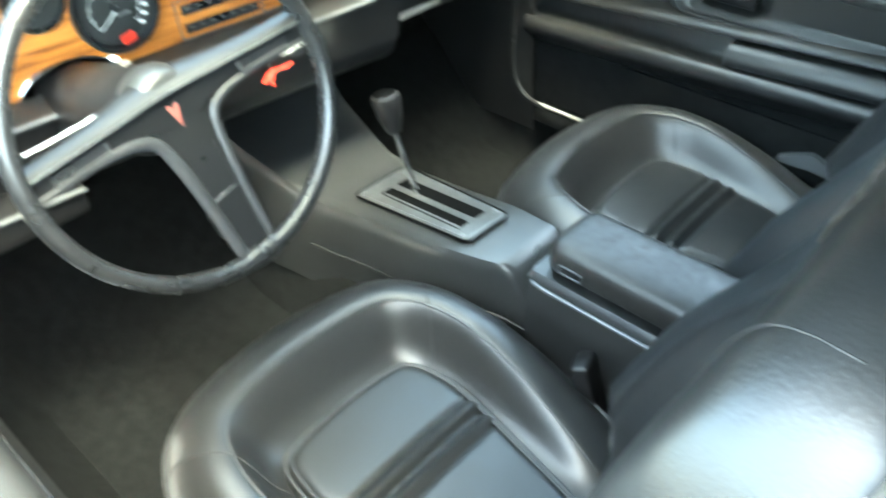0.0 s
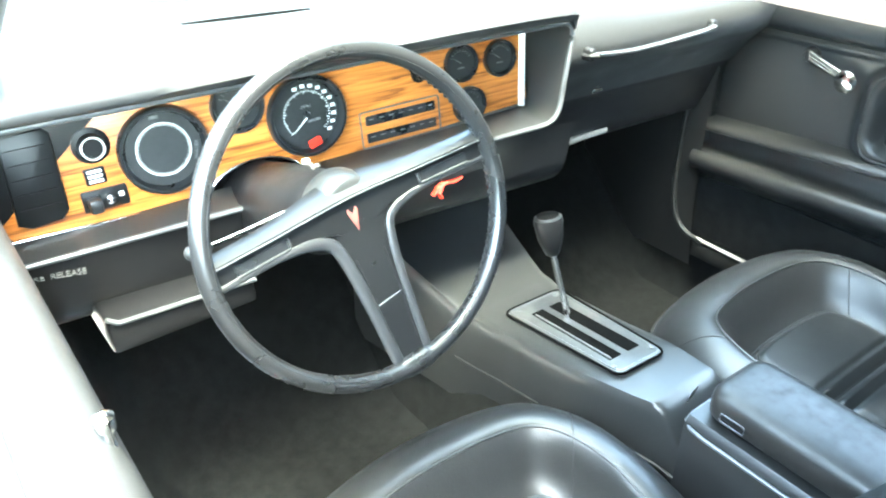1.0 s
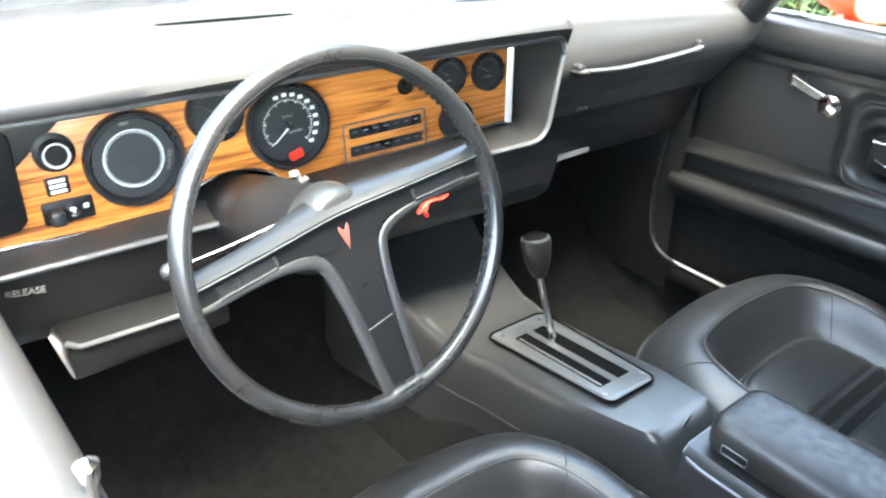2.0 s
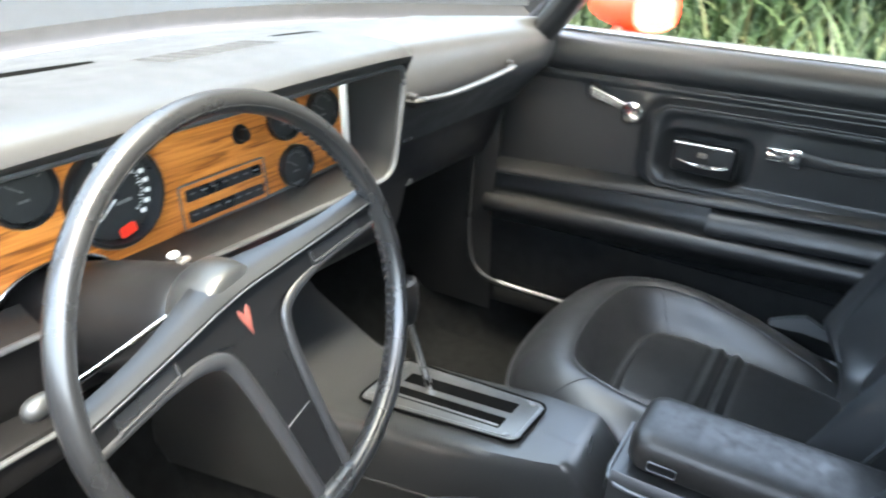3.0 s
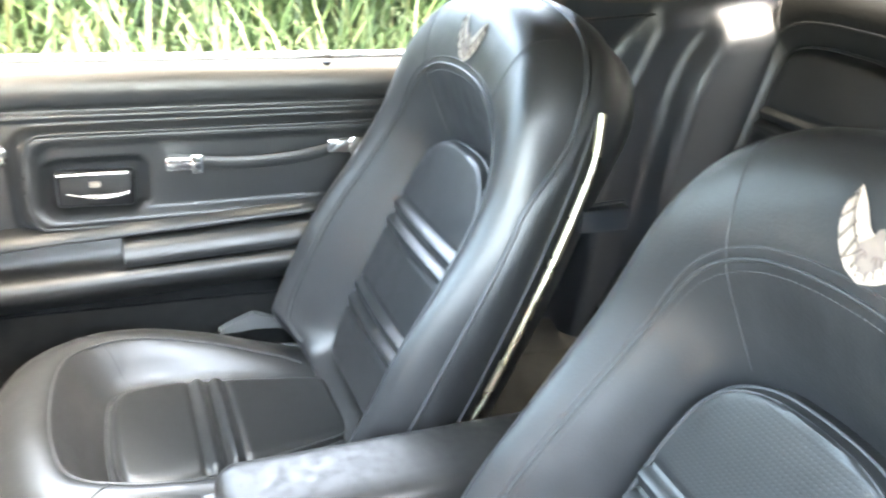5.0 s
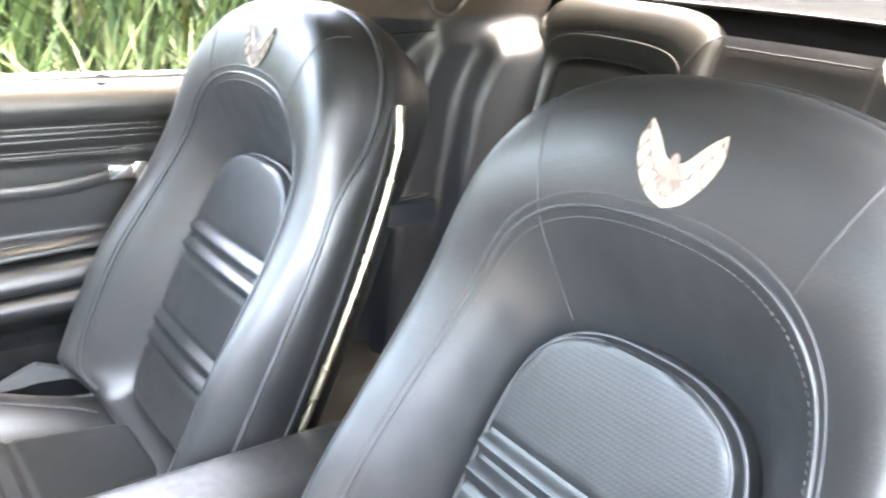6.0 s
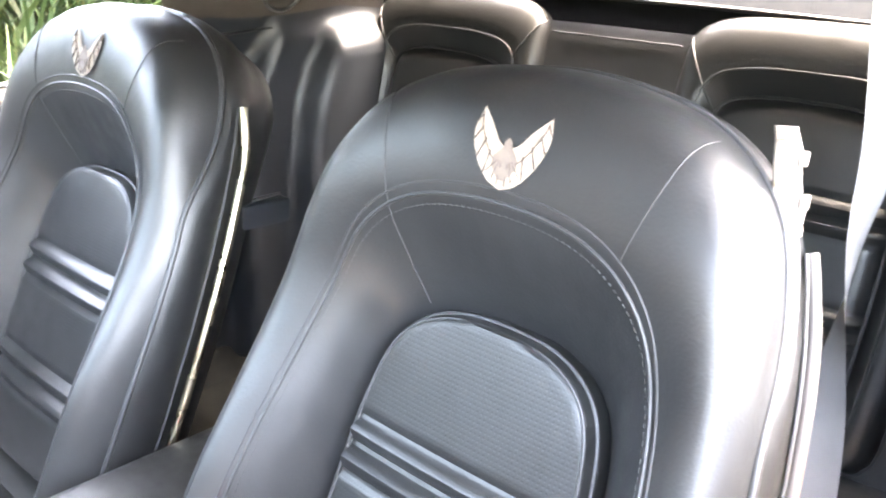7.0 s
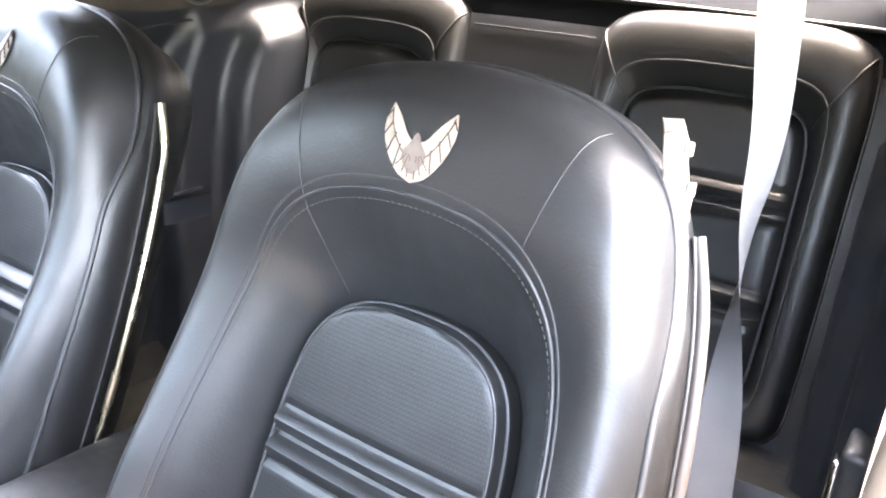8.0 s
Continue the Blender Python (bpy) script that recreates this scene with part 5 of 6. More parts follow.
for k in range(60):
    t = k / 59
    a = radians(np.interp(t, [0, 0.20, 0.42, 0.56, 0.62, 0.72, 0.80, 0.94, 1.0], [4, 8, 36, 70, 91, 122, 142, 162, 166]))
    side = math.cos(a) * Vector((-0.83, -0.56, 0)) + math.sin(a) * Vector((0.56, -0.83, 0))
    nor = side.cross(Vector((0, 0, 1)))
    rows.append([Vector(BELT_WAY[k]) + side * (0.025 * q) + nor * h for q, h in ((-1, 0), (-0.5, 0.0007), (0, 0.0008), (0.5, 0.0007), (1, 0), (0.5, -0.0007), (0, -0.0008), (-0.5, -0.0007))])
part("webbing", sheet(rows, close_u=True, cap=True), BELT, belt)
part("belt_anchor", rbox(-0.562, -0.518, -0.53, -0.49, 1.215, 1.255, 0.008, 3), PLASTIC, belt)
bk1 = thing("belt_buckle", (-0.12, 0.10, 0.30), "black seat belt buckle standing beside the seat", "belt buckle")
part("buckle_body", rbox(-0.024, 0.024, -0.014, 0.014, -0.02, 0.090, 0.006, 3, m=pose(-0.098, 0.085, 0.31, -18, 8, 20)), PLASTIC, bk1)
part("buckle_button", rbox(-0.012, 0.012, -0.010, 0.010, 0.083, 0.088, 0.002, m=pose(-0.098, 0.085, 0.31, -18, 8, 20)), VINYL_FLAT, bk1)
part("buckle_stalk", tube([(-0.10, 0.07, 0.16), (-0.099, 0.08, 0.32)], 0.012, 8, flat=0.5), RUBBER, bk1)
bk2 = thing("belt_tongue", (0.60, 0.03, 0.40), "grey plastic belt tongue beside the passenger seat", "belt tongue")
rows = [[(0.592 + dx, y - 0.014, z - 0.012 + 0.85 * dz) for dx, dz in ((-0.006, h), (0.006, h + 0.002), (0.014, h - 0.006), (0.016, -h), (-0.008, -h))]
        for y, z, h in ((0.152, 0.389, 0.004), (0.140, 0.393, 0.008), (0.112, 0.400, 0.015), (0.092, 0.405, 0.018), (0.078, 0.402, 0.016), (0.050, 0.395, 0.010), (0.020, 0.386, 0.008))]
part("tongue_cover", sheet(rows, close_u=True, cap=True), PLATE, bk2, "grey wedge-shaped belt tongue cover")
part("tongue_strap", tube(smooth_path([(0.597, 0.03, 0.389), (0.607, -0.01, 0.372), (0.618, -0.08, 0.30)], 10), 0.018, 8, flat=0.12), RUBBER, bk2)


# ---- passenger door ----
pdoor = thing("passenger_door", (0.68, 0.2, 0.25), "black moulded passenger door with chrome fittings", "car door")


def profile_run(prof, y0, y1, n, rise=0.03):
    rows = []
    for y in np.linspace(y0, y1, n):
        rows.append([(x, y, z + rise * (0.62 - y)) for x, z in prof])
    return sheet(rows)


Y0, Y1 = 0.76, -0.52
sillp = smooth_path([(0.690, 0.834), (0.668, 0.840), (0.650, 0.836), (0.636, 0.822), (0.630, 0.803), (0.633, 0.785), (0.642, 0.774), (0.650, 0.769)], 26)
part("sill_pad", profile_run(sillp, Y0, Y1, 16), VINYL_FLAT, pdoor, "black padded window sill")
part("sill_trim", rbox(0.668, 0.680, Y1, Y0, 0.0, 0.008, 0.003, m=Matrix(((1, 0, 0, 0), (0, 1, 0, 0), (0, -0.03, 1, 0.8575), (0, 0, 0, 1)))), CHROME, pdoor, "bright window weatherstrip")
part("outer_weatherstrip", rbox(0.690, 0.705, Y1, Y0, -0.012, 0.006, 0.003, m=Matrix(((1, 0, 0, 0), (0, 1, 0, 0), (0, -0.03, 1, 0.858), (0, 0, 0, 1)))), RUBBER, pdoor)
part("lock_grommet", lathe([(0.009, 0), (0.008, 0.003), (0.003, 0.003), (0.002, 0.001)], pose(0.652, -0.063, 0.868), 16), GAUGE, pdoor)
# main panel as a moulded relief
def round_gap(y, z, y0, y1, z0, z1, r):
    """Signed distance to a rounded rectangle in the door's plane; negative inside."""
    dy, dz = abs(y - (y0 + y1) / 2) - (y1 - y0) / 2 + r, abs(z - (z0 + z1) / 2) - (z1 - z0) / 2 + r
    return min(max(dy, dz), 0) + math.hypot(max(dy, 0), max(dz, 0)) - r


rows = []
for z in np.linspace(0.545, 0.772, 64):
    row = []
    for y in np.linspace(Y0, Y1, 160):
        zz = z + 0.035 * (0.62 - y) * 0.5
        zo = z
        # raised armrest pod with a rounded front, a shallow bowl and a deeper pocket round the handle
        frame_h = 1 - smoothstep(-0.018, 0.006, round_gap(y, zo, -0.9, 0.448, 0.560, 0.744, 0.045))
        bowl = 1 - smoothstep(-0.016, 0.004, round_gap(y, zo, -0.9, 0.416, 0.584, 0.724, 0.036))
        handle = 1 - smoothstep(-0.014, 0.004, round_gap(y, zo, 0.242, 0.402, 0.596, 0.690, 0.024))
        h = 0.022 * frame_h - 0.011 * bowl - 0.015 * handle
        h += 0.006 * math.exp(-((zo - 0.757) / 0.006) ** 2)
        row.append((0.655 - h, y, zo + 0.03 * (0.62 - y) - 0.0))
    rows.append(row)
part("door_panel", sheet(rows), VINYL_FLAT, pdoor, "black moulded vinyl door panel", sharp=70)
def pod_line(y1, z0, z1, r, x):
    """A bead that runs forward, round the front of the armrest pod and back."""
    pts = [(Y1, z1), (-0.2, z1), (0.1, z1), (y1 - r, z1), (y1 - 0.3 * r, z1 - 0.3 * r), (y1, z1 - r), (y1, z0 + r), (y1 - 0.3 * r, z0 + 0.3 * r), (y1 - r, z0), (0.1, z0), (-0.2, z0), (Y1, z0)]
    return [(x, y, z + 0.03 * (0.62 - y)) for y, z in smooth_path(pts, 70)]


part("panel_bead", tube(pod_line(0.428, 0.573, 0.734, 0.034, 0.6345), 0.0032, 6), VINYL_FLAT, pdoor, "raised moulded bead")
part("panel_bead", tube(pod_line(0.418, 0.584, 0.723, 0.030, 0.637), 0.0026, 6), VINYL_FLAT, pdoor)
# map pocket ledges
ledge = smooth_path([(0.655, 0.566), (0.640, 0.562), (0.626, 0.556), (0.617, 0.548), (0.619, 0.540), (0.640, 0.534), (0.652, 0.530)], 24)
part("pocket_top", profile_run(ledge, Y0, Y1, 12, 0.075), VINYL_FLAT, pdoor, "black ledge above the map pocket")
lower = smooth_path([(0.652, 0.532), (0.644, 0.505), (0.630, 0.494), (0.604, 0.491), (0.595, 0.482), (0.594, 0.466), (0.606, 0.450), (0.640, 0.420)], 28)
part("pocket_front", profile_run(lower, Y0, Y1, 12, 0.055), VINYL_FLAT, pdoor, "black map pocket front and lower panel")
cover = smooth_path([(0.650, 0.540), (0.630, 0.537), (0.613, 0.528), (0.604, 0.513), (0.602, 0.500), (0.607, 0.491)], 18)
rows = [[(x, y, z + 0.066 * (0.62 - y)) for x, z in list(cover) + [(0.650, 0.491)]] for y in np.linspace(0.290, Y1, 8)]
part("pocket_cover", sheet(rows, close_u=True, cap=True), VINYL_FLAT, pdoor, "closed section of the map pocket")
lowp = smooth_path([(0.640, 0.421), (0.647, 0.41), (0.650, 0.36), (0.652, 0.25)], 12)
part("lower_panel", profile_run(lowp, Y0, Y1, 12, 0.055), CARPET, pdoor, "black carpeted lower door panel")
part("carpet_panel", rbox(0.640, 0.66, Y1, Y0, 0.20, 0.42, 0.004), CARPET, pdoor, "black carpeted lower door")
# inner handle
ih = part("handle_surround", rbox(0.632, 0.652, 0.264, 0.384, 0.616, 0.680, 0.008, 3), PLASTIC, pdoor, "black recessed handle surround")
part("surround_edge", tube([(0.630, y, 0.676 + 0.03 * (0.32 - y)) for y in (0.382, 0.33, 0.275)], 0.0028, 6), CHROME, ih, "bright upper edge")
part("handle_lever", tube(smooth_path([(0.628, 0.368, 0.644), (0.620, 0.34, 0.641), (0.617, 0.30, 0.642), (0.622, 0.275, 0.646)], 12), [0.0035] * 4 + [0.0062] * 8, 8, flat=0.7), CHROME, ih, "chrome door lever")
part("lock_slide", rbox(0.624, 0.632, 0.318, 0.334, 0.654, 0.663, 0.002), BEIGE, ih, "small pale lock slide")
# window crank
cr = part("window_crank", lathe([(0.016, 0), (0.017, 0.006), (0.012, 0.013), (0.0005, 0.014)], frame_of((0.654, 0.560, 0.738), (0, 1, 0), (-1, 0, 0)), 24), PLASTIC, pdoor, "chrome window crank")
for k in (-1, 0, 1):
    part("crank_arm", tube([(0.638, 0.558, 0.738 + 0.0068 * k), (0.630, 0.52, 0.730 + 0.0058 * k), (0.624, 0.478, 0.721 + 0.0045 * k)], 0.0046, 10), CHROME, cr, "ribbed chrome arm")
part("crank_knob", lathe([(0.009, 0), (0.012, 0.006), (0.0195, 0.013), (0.0215, 0.022), (0.0165, 0.029), (0.0005, 0.031)], frame_of((0.630, 0.466, 0.718), (0, 1, 0), (-1, 0, 0)), 24), CHROME, cr, "chrome crank knob")
# pull strap
st = part("pull_strap", tube(smooth_path([(0.632, 0.165, 0.690), (0.622, 0.10, 0.690), (0.619, 0.03, 0.694), (0.622, -0.04, 0.704), (0.632, -0.085, 0.712)], 24), 0.011, 10, flat=0.25, up=(1, 0, 0)), VINYL_FLAT, pdoor, "black vinyl pull strap")
for y, z in ((0.190, 0.690), (-0.085, 0.714)):
    part("strap_bracket", rbox(0.620, 0.642, y - 0.026, y + 0.026, z - 0.012, z + 0.012, 0.003), CHROME, st, "chrome strap end")
    part("strap_clip", rbox(0.615, 0.625, y - 0.034, y - 0.014, z - 0.016, z + 0.018, 0.003), CHROME, st)
part("door_core", rbox(0.664, 0.700, Y1, 0.80, 0.20, 0.822, 0.004), RUBBER, pdoor)
part("front_edge", rbox(0.640, 0.668, 0.752, 0.800, 0.25, 0.835, 0.008, 3), VINYL_FLAT, pdoor)
# raised door glass
rows = [[(0.685 - 0.085 * t ** 1.3, 0.66 - 0.40 * t + (-0.44 - 0.66 + 0.40 * t) * k, 0.845 + 0.365 * t) for k in np.linspace(0, 1, 8)] for t in np.linspace(0, 1, 8)]
glass = part("window_glass", sheet(rows), GLASS, pdoor, "clear door window glass")
glass.visible_shadow = False
# outer skin and sill plate
rows = [[(0.70 + 0.16 * math.sin(t * 1.57), y, 0.828 + 0.03 * (0.62 - y) * 0.4 - 0.60 * (1 - math.cos(t * 1.57))) for t in np.linspace(0, 1, 10)] for y in np.linspace(0.74, Y1, 8)]
part("outer_skin", sheet(rows), REDPAINT, pdoor, "orange-red painted outer door skin")

sillplate = thing("sill_plate", (0.62, 0.4, 0.24), "worn bright metal door sill plate", "sill plate")
part("plate", rbox(0.606, 0.645, -0.3, 0.72, 0.225, 0.266, 0.004), CARPET, sillplate)
part("bright_edge", tube([(0.610, y, 0.2715) for y in np.linspace(-0.3, 0.735, 14)], 0.0042, 10), SILVER, sillplate)
kick = thing("kick_panel", (0.62, 0.9, 0.3), "black moulded kick panel beside the footwell", "kick panel")
rows = [[(0.628 - 0.02 * math.sin(3.14 * (z - 0.2) / 0.5), y, z) for z in np.linspace(0.18, 0.72, 14)] for y in np.linspace(0.74, 1.10, 8)]
part("kick_sheet", sheet(rows), VINYL_FLAT, kick)
part("kick_edge", tube(smooth_path([(0.612, 0.790, 0.60), (0.609, 0.797, 0.46), (0.608, 0.795, 0.36), (0.608, 0.778, 0.302), (0.609, 0.745, 0.275), (0.610, 0.70, 0.268)], 24), 0.006, 10), VINYL_FLAT, kick)

# ---- side mirror outside ----
mir = thing("side_mirror", (0.83, 0.56, 0.80), "orange-red painted bullet side mirror with a glass face", "side mirror")
MM = frame_of((0.815, 0.508, 0.876), (0.82, -0.57, 0), (-0.57, -0.82, 0.06))


def mirror_ring(r, back):
    """A squarish oval of the mirror housing, drawn in towards its nose by back."""
    ring = []
    for a in np.linspace(0, 2 * math.pi, 36, endpoint=False):
        p = MM @ Vector((0.062 * r * math.copysign(abs(math.cos(a)) ** 0.75, math.cos(a)), 0.047 * r * math.copysign(abs(math.sin(a)) ** 0.75, math.sin(a)), 0))
        ring.append(p + Vector((0.035, 0.145, -0.012)) * back)
    return ring


part("mirror_shell", sheet([mirror_ring(r, h) for r, h in ((0.06, 1.0), (0.22, 0.975), (0.42, 0.88), (0.64, 0.70), (0.83, 0.45), (0.95, 0.2), (1.0, 0.04), (1.0, -0.02), (0.95, -0.025), (0.92, 0.0))], close_u=True), REDPAINT, mir)
part("mirror_face", sheet([mirror_ring(r, 0.004) for r in (0.925, 0.5, 0.02)], close_u=True), MIRROR, mir, "mirror glass")
part("mirror_foot", tube([(0.775, 0.575, 0.780), (0.80, 0.57, 0.805), (0.815, 0.558, 0.842)], [0.046, 0.036, 0.028], 14, flat=0.7, up=(0, 1, 0)), REDPAINT, mir)


# ---- driver door ----
ddoor = thing("driver_door", (-0.78, 0.2, 0.25), "black moulded driver door with a padded window sill", "car door")
sd = smooth_path([(-0.812, 0.856), (-0.795, 0.866), (-0.770, 0.866), (-0.752, 0.856), (-0.744, 0.838), (-0.742, 0.812), (-0.748, 0.785), (-0.744, 0.70), (-0.738, 0.56), (-0.715, 0.545), (-0.705, 0.53), (-0.715, 0.50), (-0.740, 0.48), (-0.745, 0.25)], 50)
rows = [[(x, y, z) for x, z in sd] for y in np.linspace(0.82, -0.36, 14)]
# sill top takes the paler dash vinyl to imitate the sun falling on it
part("sill_pad", sheet([r[:18] for r in rows]), DASH, ddoor, "padded window sill in paler vinyl that imitates sunlight")
part("door_panel", sheet([r[17:] for r in rows]), VINYL_FLAT, ddoor, "black moulded door panel")
part("sill_trim", rbox(-0.818, -0.808, -0.36, 0.82, 0.853, 0.864, 0.003), SPOKE, ddoor, "satin weatherstrip")
part("outer_weatherstrip", rbox(-0.842, -0.826, -0.36, 0.82, 0.846, 0.860, 0.004), RUBBER, ddoor)
part("lock_knob", lathe([(0.0035, 0), (0.0035, 0.012), (0.0065, 0.016), (0.0070, 0.026), (0.0005, 0.030)], pose(-0.752, 0.218, 0.852), 16), CHROME, ddoor, "small chrome lock knob")
rows = [[(-0.828 - 0.14 * math.sin(t * 1.57), y, 0.850 - 0.62 * (1 - math.cos(t * 1.57))) for t in np.linspace(0, 1, 10)] for y in np.linspace(0.82, -0.40, 8)]
part("outer_skin", sheet(rows), REDPAINT, ddoor, "orange-red painted outer door skin")


# ---- rear of the cabin ----
rear = thing("rear_seat", (0, -1.0, 0.2), "black vinyl rear bench with two stitched bucket backs", "rear seat")
RB, RU, RW = Vector((0, -0.90, 0.40)), Vector((0, -0.20, 0.98)), Vector((0, 0.98, 0.20))


def rr(p):
    return RB + Vector((p[0], 0, 0)) + RU * p[1] + RW * p[2]


R_OUT = np.array([1, 1.062]) * half_to_loop([(0, 0.0), (0.16, 0.0), (0.215, 0.02), (0.228, 0.10), (0.230, 0.40), (0.229, 0.55), (0.214, 0.610), (0.15, 0.637), (0, 0.642)], 40)
R_IN = np.array([1, 1.05]) * half_to_loop([(0, 0.06), (0.10, 0.06), (0.150, 0.08), (0.160, 0.16), (0.161, 0.36), (0.156, 0.465), (0.134, 0.508), (0.07, 0.524), (0, 0.526)], 40)
R_PROFILE = [(0, 0.0), (0.06, 0.028), (0.2, 0.046), (0.45, 0.054), (0.68, 0.052), (0.84, 0.040), (1.0, 0.026)]
for xs in (-0.365, 0.368):
    sh = lambda p, c=xs: rr((p[0] + c, p[1], p[2]))
    rings = [0, 0.02, 0.06, 0.12, 0.2, 0.3, 0.42, 0.52, 0.6, 0.7, 0.8, 0.9, 1.0, 1.05]
    b = part("back_bolster", sheet([[sh(p) for p in r] for r in cushion_patch(R_OUT, R_IN, lambda u, v, f: knots(f, R_PROFILE), rings)], close_u=True), VINYL, rear, "black smooth rear backrest bolster")
    i2 = part("back_insert", sheet([[sh(p) for p in r] for r in insert_patch(R_IN, 0.020, 0.024, (0.40, 0.37, 0.235, 0.205))]), VINYL, rear, "ribbed black rear insert")
    nn = len(R_OUT)
    on = lambda i, f, c=xs: rr((*(R_OUT[i] * (1 - f) + R_IN[i] * f + np.array([c, 0])), knots(f, R_PROFILE) + 0.001))
    seam([on(i, 0.03) for i in range(6, nn - 5)], 0.0032, parent=b)
    seam([on(i, 0.70) for i in range(6, nn - 5)], 0.0022, parent=b)
    seam([sh((q[0], q[1], 0.035)) for q in offset_loop(R_IN, -0.003)[5:-4]], 0.0026, parent=i2)
    cc = min(range(nn // 2), key=lambda i: abs(R_OUT[i][1] - 0.635))
    for i in (cc, nn - cc):
        seam([on(i, f) for f in np.linspace(0.04, 0.97, 16)], 0.0016, parent=b)
rows = []
for v in np.linspace(0, 0.668, 20):
    rows.append([rr((x, v, 0.012 + 0.012 * math.cos(x / 0.65 * 1.57) - 0.03 * smoothstep(0.62, 0.668, v))) for x in np.linspace(-0.69, 0.66, 44)])
part("back_middle", sheet(rows), VINYL, rear, "black vinyl between the two backs")
seam([rr((x, 0.612, 0.028)) for x in np.linspace(-0.13, 0.13, 10)], 0.0018, parent=rear)
rows = []
for y in np.linspace(-0.92, -0.69, 20):
    rows.append([(x, y, 0.40 + 0.03 * math.sin((y + 0.92) / 0.5 * 3.14) - 0.10 * smoothstep(-0.74, -0.69, y) + 0.05 * math.exp(-(x / 0.12) ** 2) - 0.02 * math.exp(-((abs(x) - 0.36) / 0.15) ** 2)) for x in np.linspace(-0.69, 0.64, 44)])
part("bench_cushion", sheet(rows), VINYL, rear, "black vinyl rear cushion")

rows = [[(x, -1.075, z) for x in np.linspace(-0.78, 0.74, 12)] for z in np.linspace(0.05, 1.05, 8)]
tagged(part("wall_rear", sheet(rows), CARPET), "black carpeted bulkhead behind the rear seat", "bulkhead", kind="structure")
shelf = thing("parcel_shelf", (0, -1.2, 1.0), "dark grey parcel shelf behind the rear seat", "parcel shelf")
rows = [[(x, y, 1.064 + 0.012 * math.sin((x + 0.65) * 2.4) + 0.10 * (-1.03 - y)) for x in np.linspace(-0.68, 0.66, 20)] for y in np.linspace(-1.015, -1.72, 10)]
rows.insert(0, [(x, y + 0.004, z - 0.006) for x, y, z in rows[0]])
rows.insert(0, [(x, y + 0.002, z - 0.07) for x, y, z in rows[0]])
part("shelf_board", sheet(rows), FELT, shelf)
part("shelf_edge", tube([(x, -1.0125, 1.0615 + 0.012 * math.sin((x + 0.65) * 2.4)) for x in np.linspace(-0.68, 0.66, 24)], 0.0045, 8), VINYL_FLAT, shelf, "rolled vinyl front edge")
bw = [[(x * (1 - 0.10 * t), -1.70 + t * 0.72, 1.132 + 0.103 * t) for x in np.linspace(-0.6, 0.6, 9)] for t in np.linspace(0, 1, 5)]
pane = tagged(part("rear_window", sheet(bw), REARGLASS), "sloping rear window glass", "rear window", kind="structure")

for s, nm in ((1, "quarter_trim"), (-1, "quarter_trim")):
    xq = 0.645 if s > 0 else -0.735
    q = thing(nm, (s * 0.64, -0.75, 0.4), "black moulded rear quarter trim panel with a raised armrest", "quarter panel", group="rear quarter trims")
    rows = []
    for y in np.linspace(-0.50 if s > 0 else -0.36, -1.12, 46):
        row = []
        for z in np.linspace(0.25, 0.985, 36):
            lean = float(np.interp(z, [0.60, 0.70, 0.81, 0.87, 0.95], [0.06, 0.055, 0.045, 0.025, -0.012]))
            bul = 0.050 * smoothstep(-0.665, -0.715, y - lean) * (1 - 0.8 * smoothstep(0.925, 0.975, z))
            bul += 0.055 * smoothstep(-0.80, -0.845, y - 1.15 * lean) * (1 - smoothstep(0.90, 0.96, z))
            row.append((xq - s * bul - s * 0.03 * smoothstep(0.9, 0.985, z), y, z + 0.05 * smoothstep(-0.6, -1.1, y) * smoothstep(0.5, 0.98, z)))
        rows.append(row)
    part("trim_panel", sheet(rows), QUARTER, q, "black moulded quarter trim", sharp=70)
    rows = []
    for y in np.linspace(-0.46, -1.25, 30):
        k = (y + 0.50) / -0.75
        row = []
        for t in np.linspace(0, 1, 12):
            z = 0.940 + 0.091 * k + (1.245 - 0.11 * k - 0.940 - 0.05 * k) * t
            row.append((s * ((0.628 if s > 0 else 0.722) - 0.03 * k - 0.06 * t), y, z))
        rows.append(row)
    part("upper_trim", sheet(rows), HEADLINER, q, "dark brown cloth upper quarter trim")
    part("trim_line", tube([(s * ((0.622 if s > 0 else 0.716) - 0.03 * k), -0.50 - 0.75 * k, 0.942 + 0.091 * k) for k in np.linspace(-0.05, 1, 14)], 0.003, 6), STITCH, q)
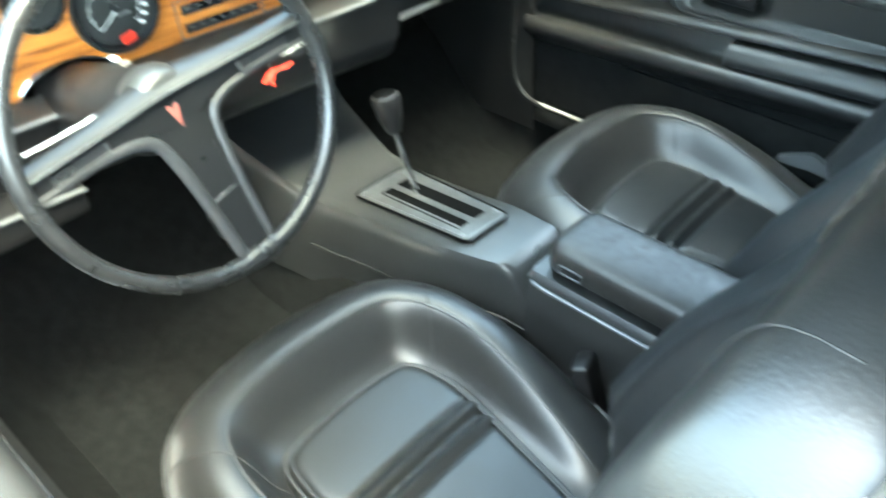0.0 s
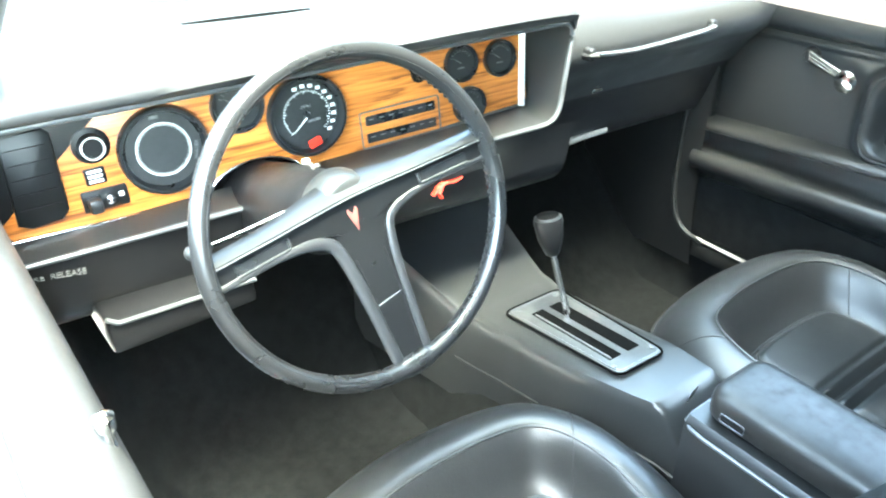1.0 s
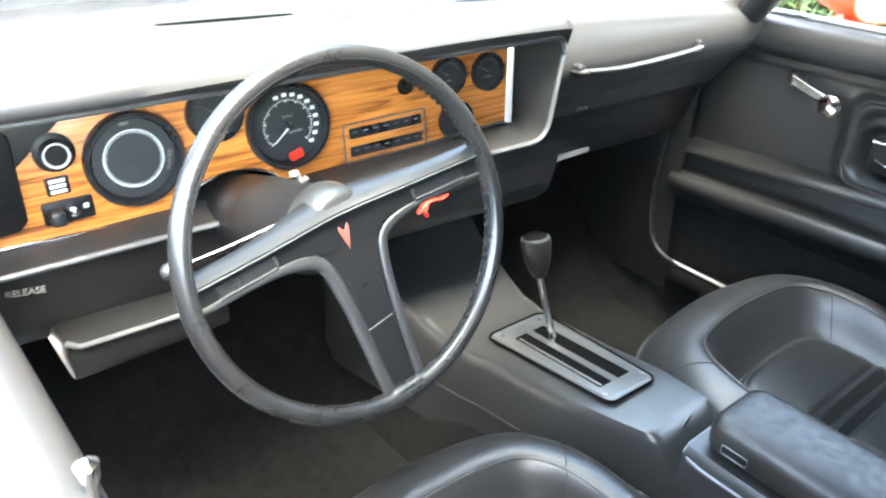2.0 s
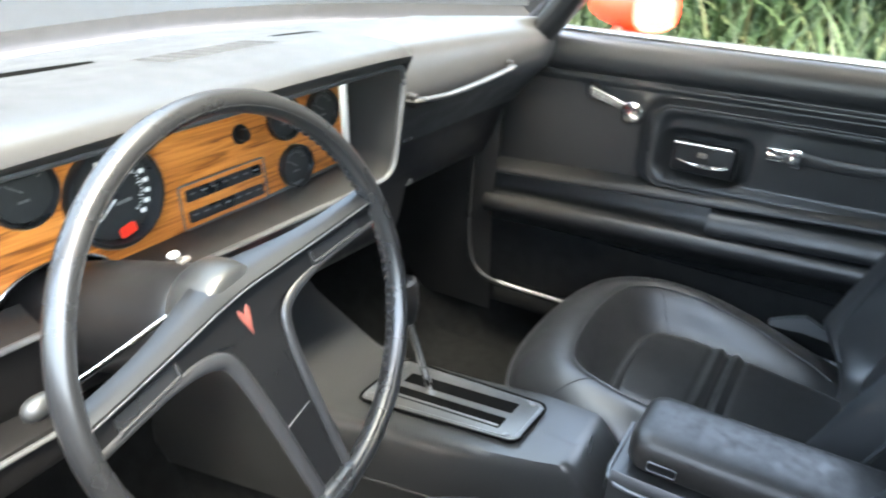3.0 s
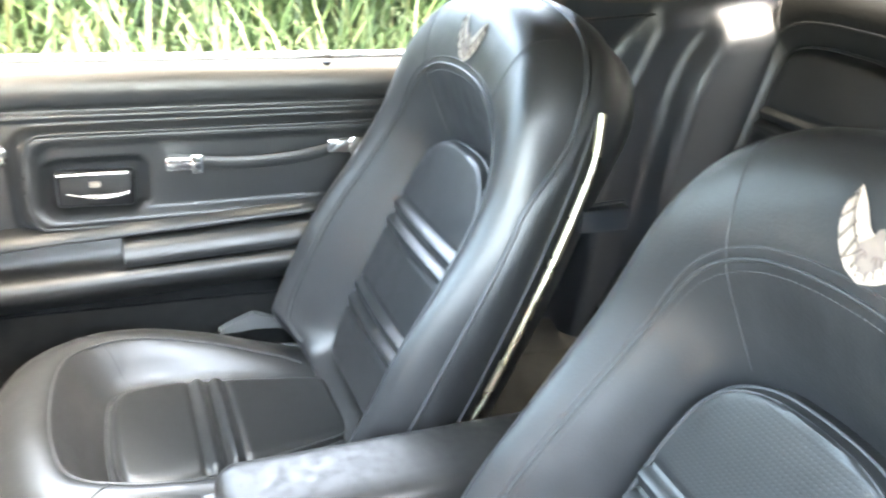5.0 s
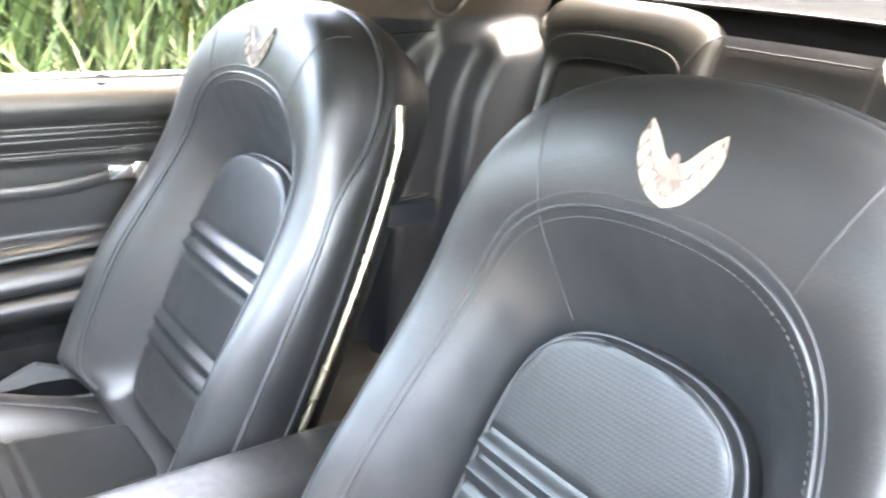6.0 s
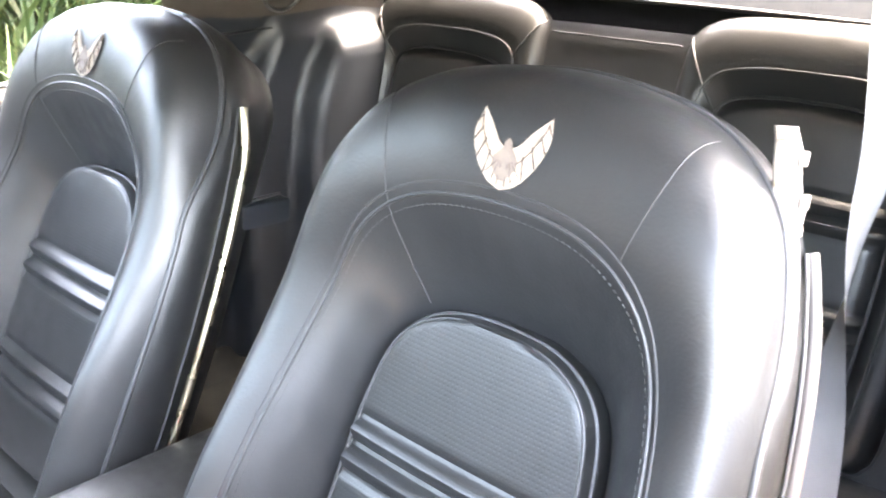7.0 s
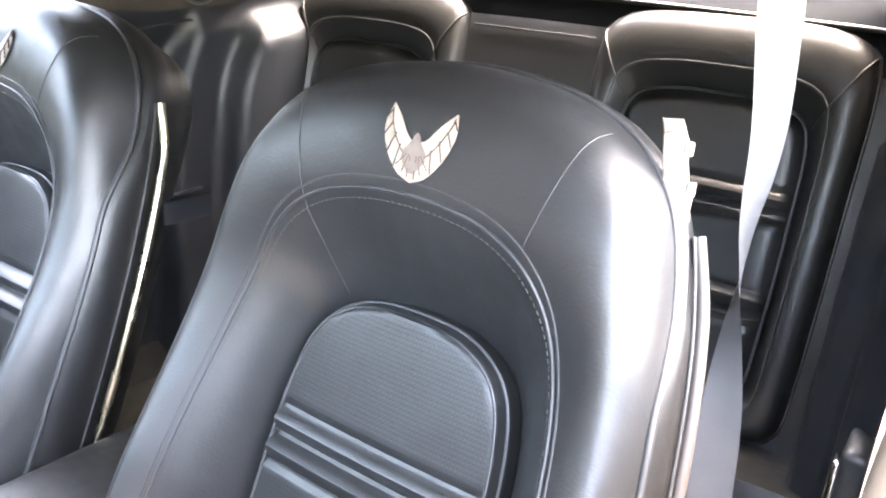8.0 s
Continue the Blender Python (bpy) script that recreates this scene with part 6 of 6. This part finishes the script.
for s, nm in ((1, "pillar_3"), (-1, "pillar_4")):
    rows = []
    for y in np.linspace(-1.0, -1.80, 12):
        t = min(1.0, max(0.0, (y + 1.70) / 0.72))
        lo, hi = ((0.70 if s > 0 else 0.78), 0.93), (0.59 - 0.06 * t, 1.150 + 0.125 * t)
        rows.append([(s * (lo[0] + (hi[0] - lo[0]) * k ** 1.4), y, lo[1] + (hi[1] - lo[1]) * k) for k in np.linspace(0, 1, 8)])
    tagged(part(nm, sheet(rows), HEADLINER), "dark cloth-lined rear roof pillar", "roof pillar", kind="structure")
part_lamp = thing("courtesy_lamp", (0.585, -0.71, 1.045), "round quarter lamp with a satin ring", "interior lamp")
LM = frame_of((0.588, -0.710, 1.048), (0, 1, 0), (-1, 0, -0.35))
part("lamp_ring", lathe([(0.050, 0), (0.053, 0.004), (0.048, 0.008), (0.044, 0.004)], LM, 36, cap=False), SPOKE, part_lamp, "satin ring")
part("lamp_lens", lathe([(0.044, 0.001), (0.030, 0.004), (0.0005, 0.005)], LM, 30), HEADLINER, part_lamp)

ash = thing("ashtray", (-0.70, -0.60, 0.55), "chrome-lidded ashtray in the grey quarter trim", "ashtray")
part("ashtray_body", rbox(-0.735, -0.700, -0.66, -0.56, 0.46, 0.62, 0.010, 3), PLATE, ash, "pale grey ashtray body")
part("ashtray_lid", rbox(-0.704, -0.690, -0.628, -0.596, 0.52, 0.585, 0.005, 3), CHROME, ash, "chrome lid")
part("ashtray_screw", lathe([(0.006, 0), (0.005, 0.003), (0.0005, 0.004)], frame_of((-0.699, -0.575, 0.50), (0, 1, 0), (1, 0, 0)), 14), CHROME, ash)

# rear closing panels below the shelf and behind the cabin
tail = thing("car_tail", (0, -1.6, 0.6), "orange-red painted rear deck of the coupe", "car body")
rows = [[(x, y, 1.0 - 0.08 * (-(y + 1.6)) - 0.35 * smoothstep(0.6, 0.9, abs(x))) for x in np.linspace(-0.9, 0.85, 20)] for y in np.linspace(-1.62, -2.5, 8)]
part("deck_lid", sheet(rows), REDPAINT, tail)
for s, xa in ((1, 0.70), (-1, -0.80)):
    rows = [[(xa + s * 0.17 * math.sin(t * 1.57), y, 0.93 - 0.68 * (1 - math.cos(t * 1.57))) for t in np.linspace(0, 1, 8)] for y in np.linspace(-0.5 if s > 0 else -0.38, -2.4, 8)]
    part("rear_wing", sheet(rows), REDPAINT, tail)
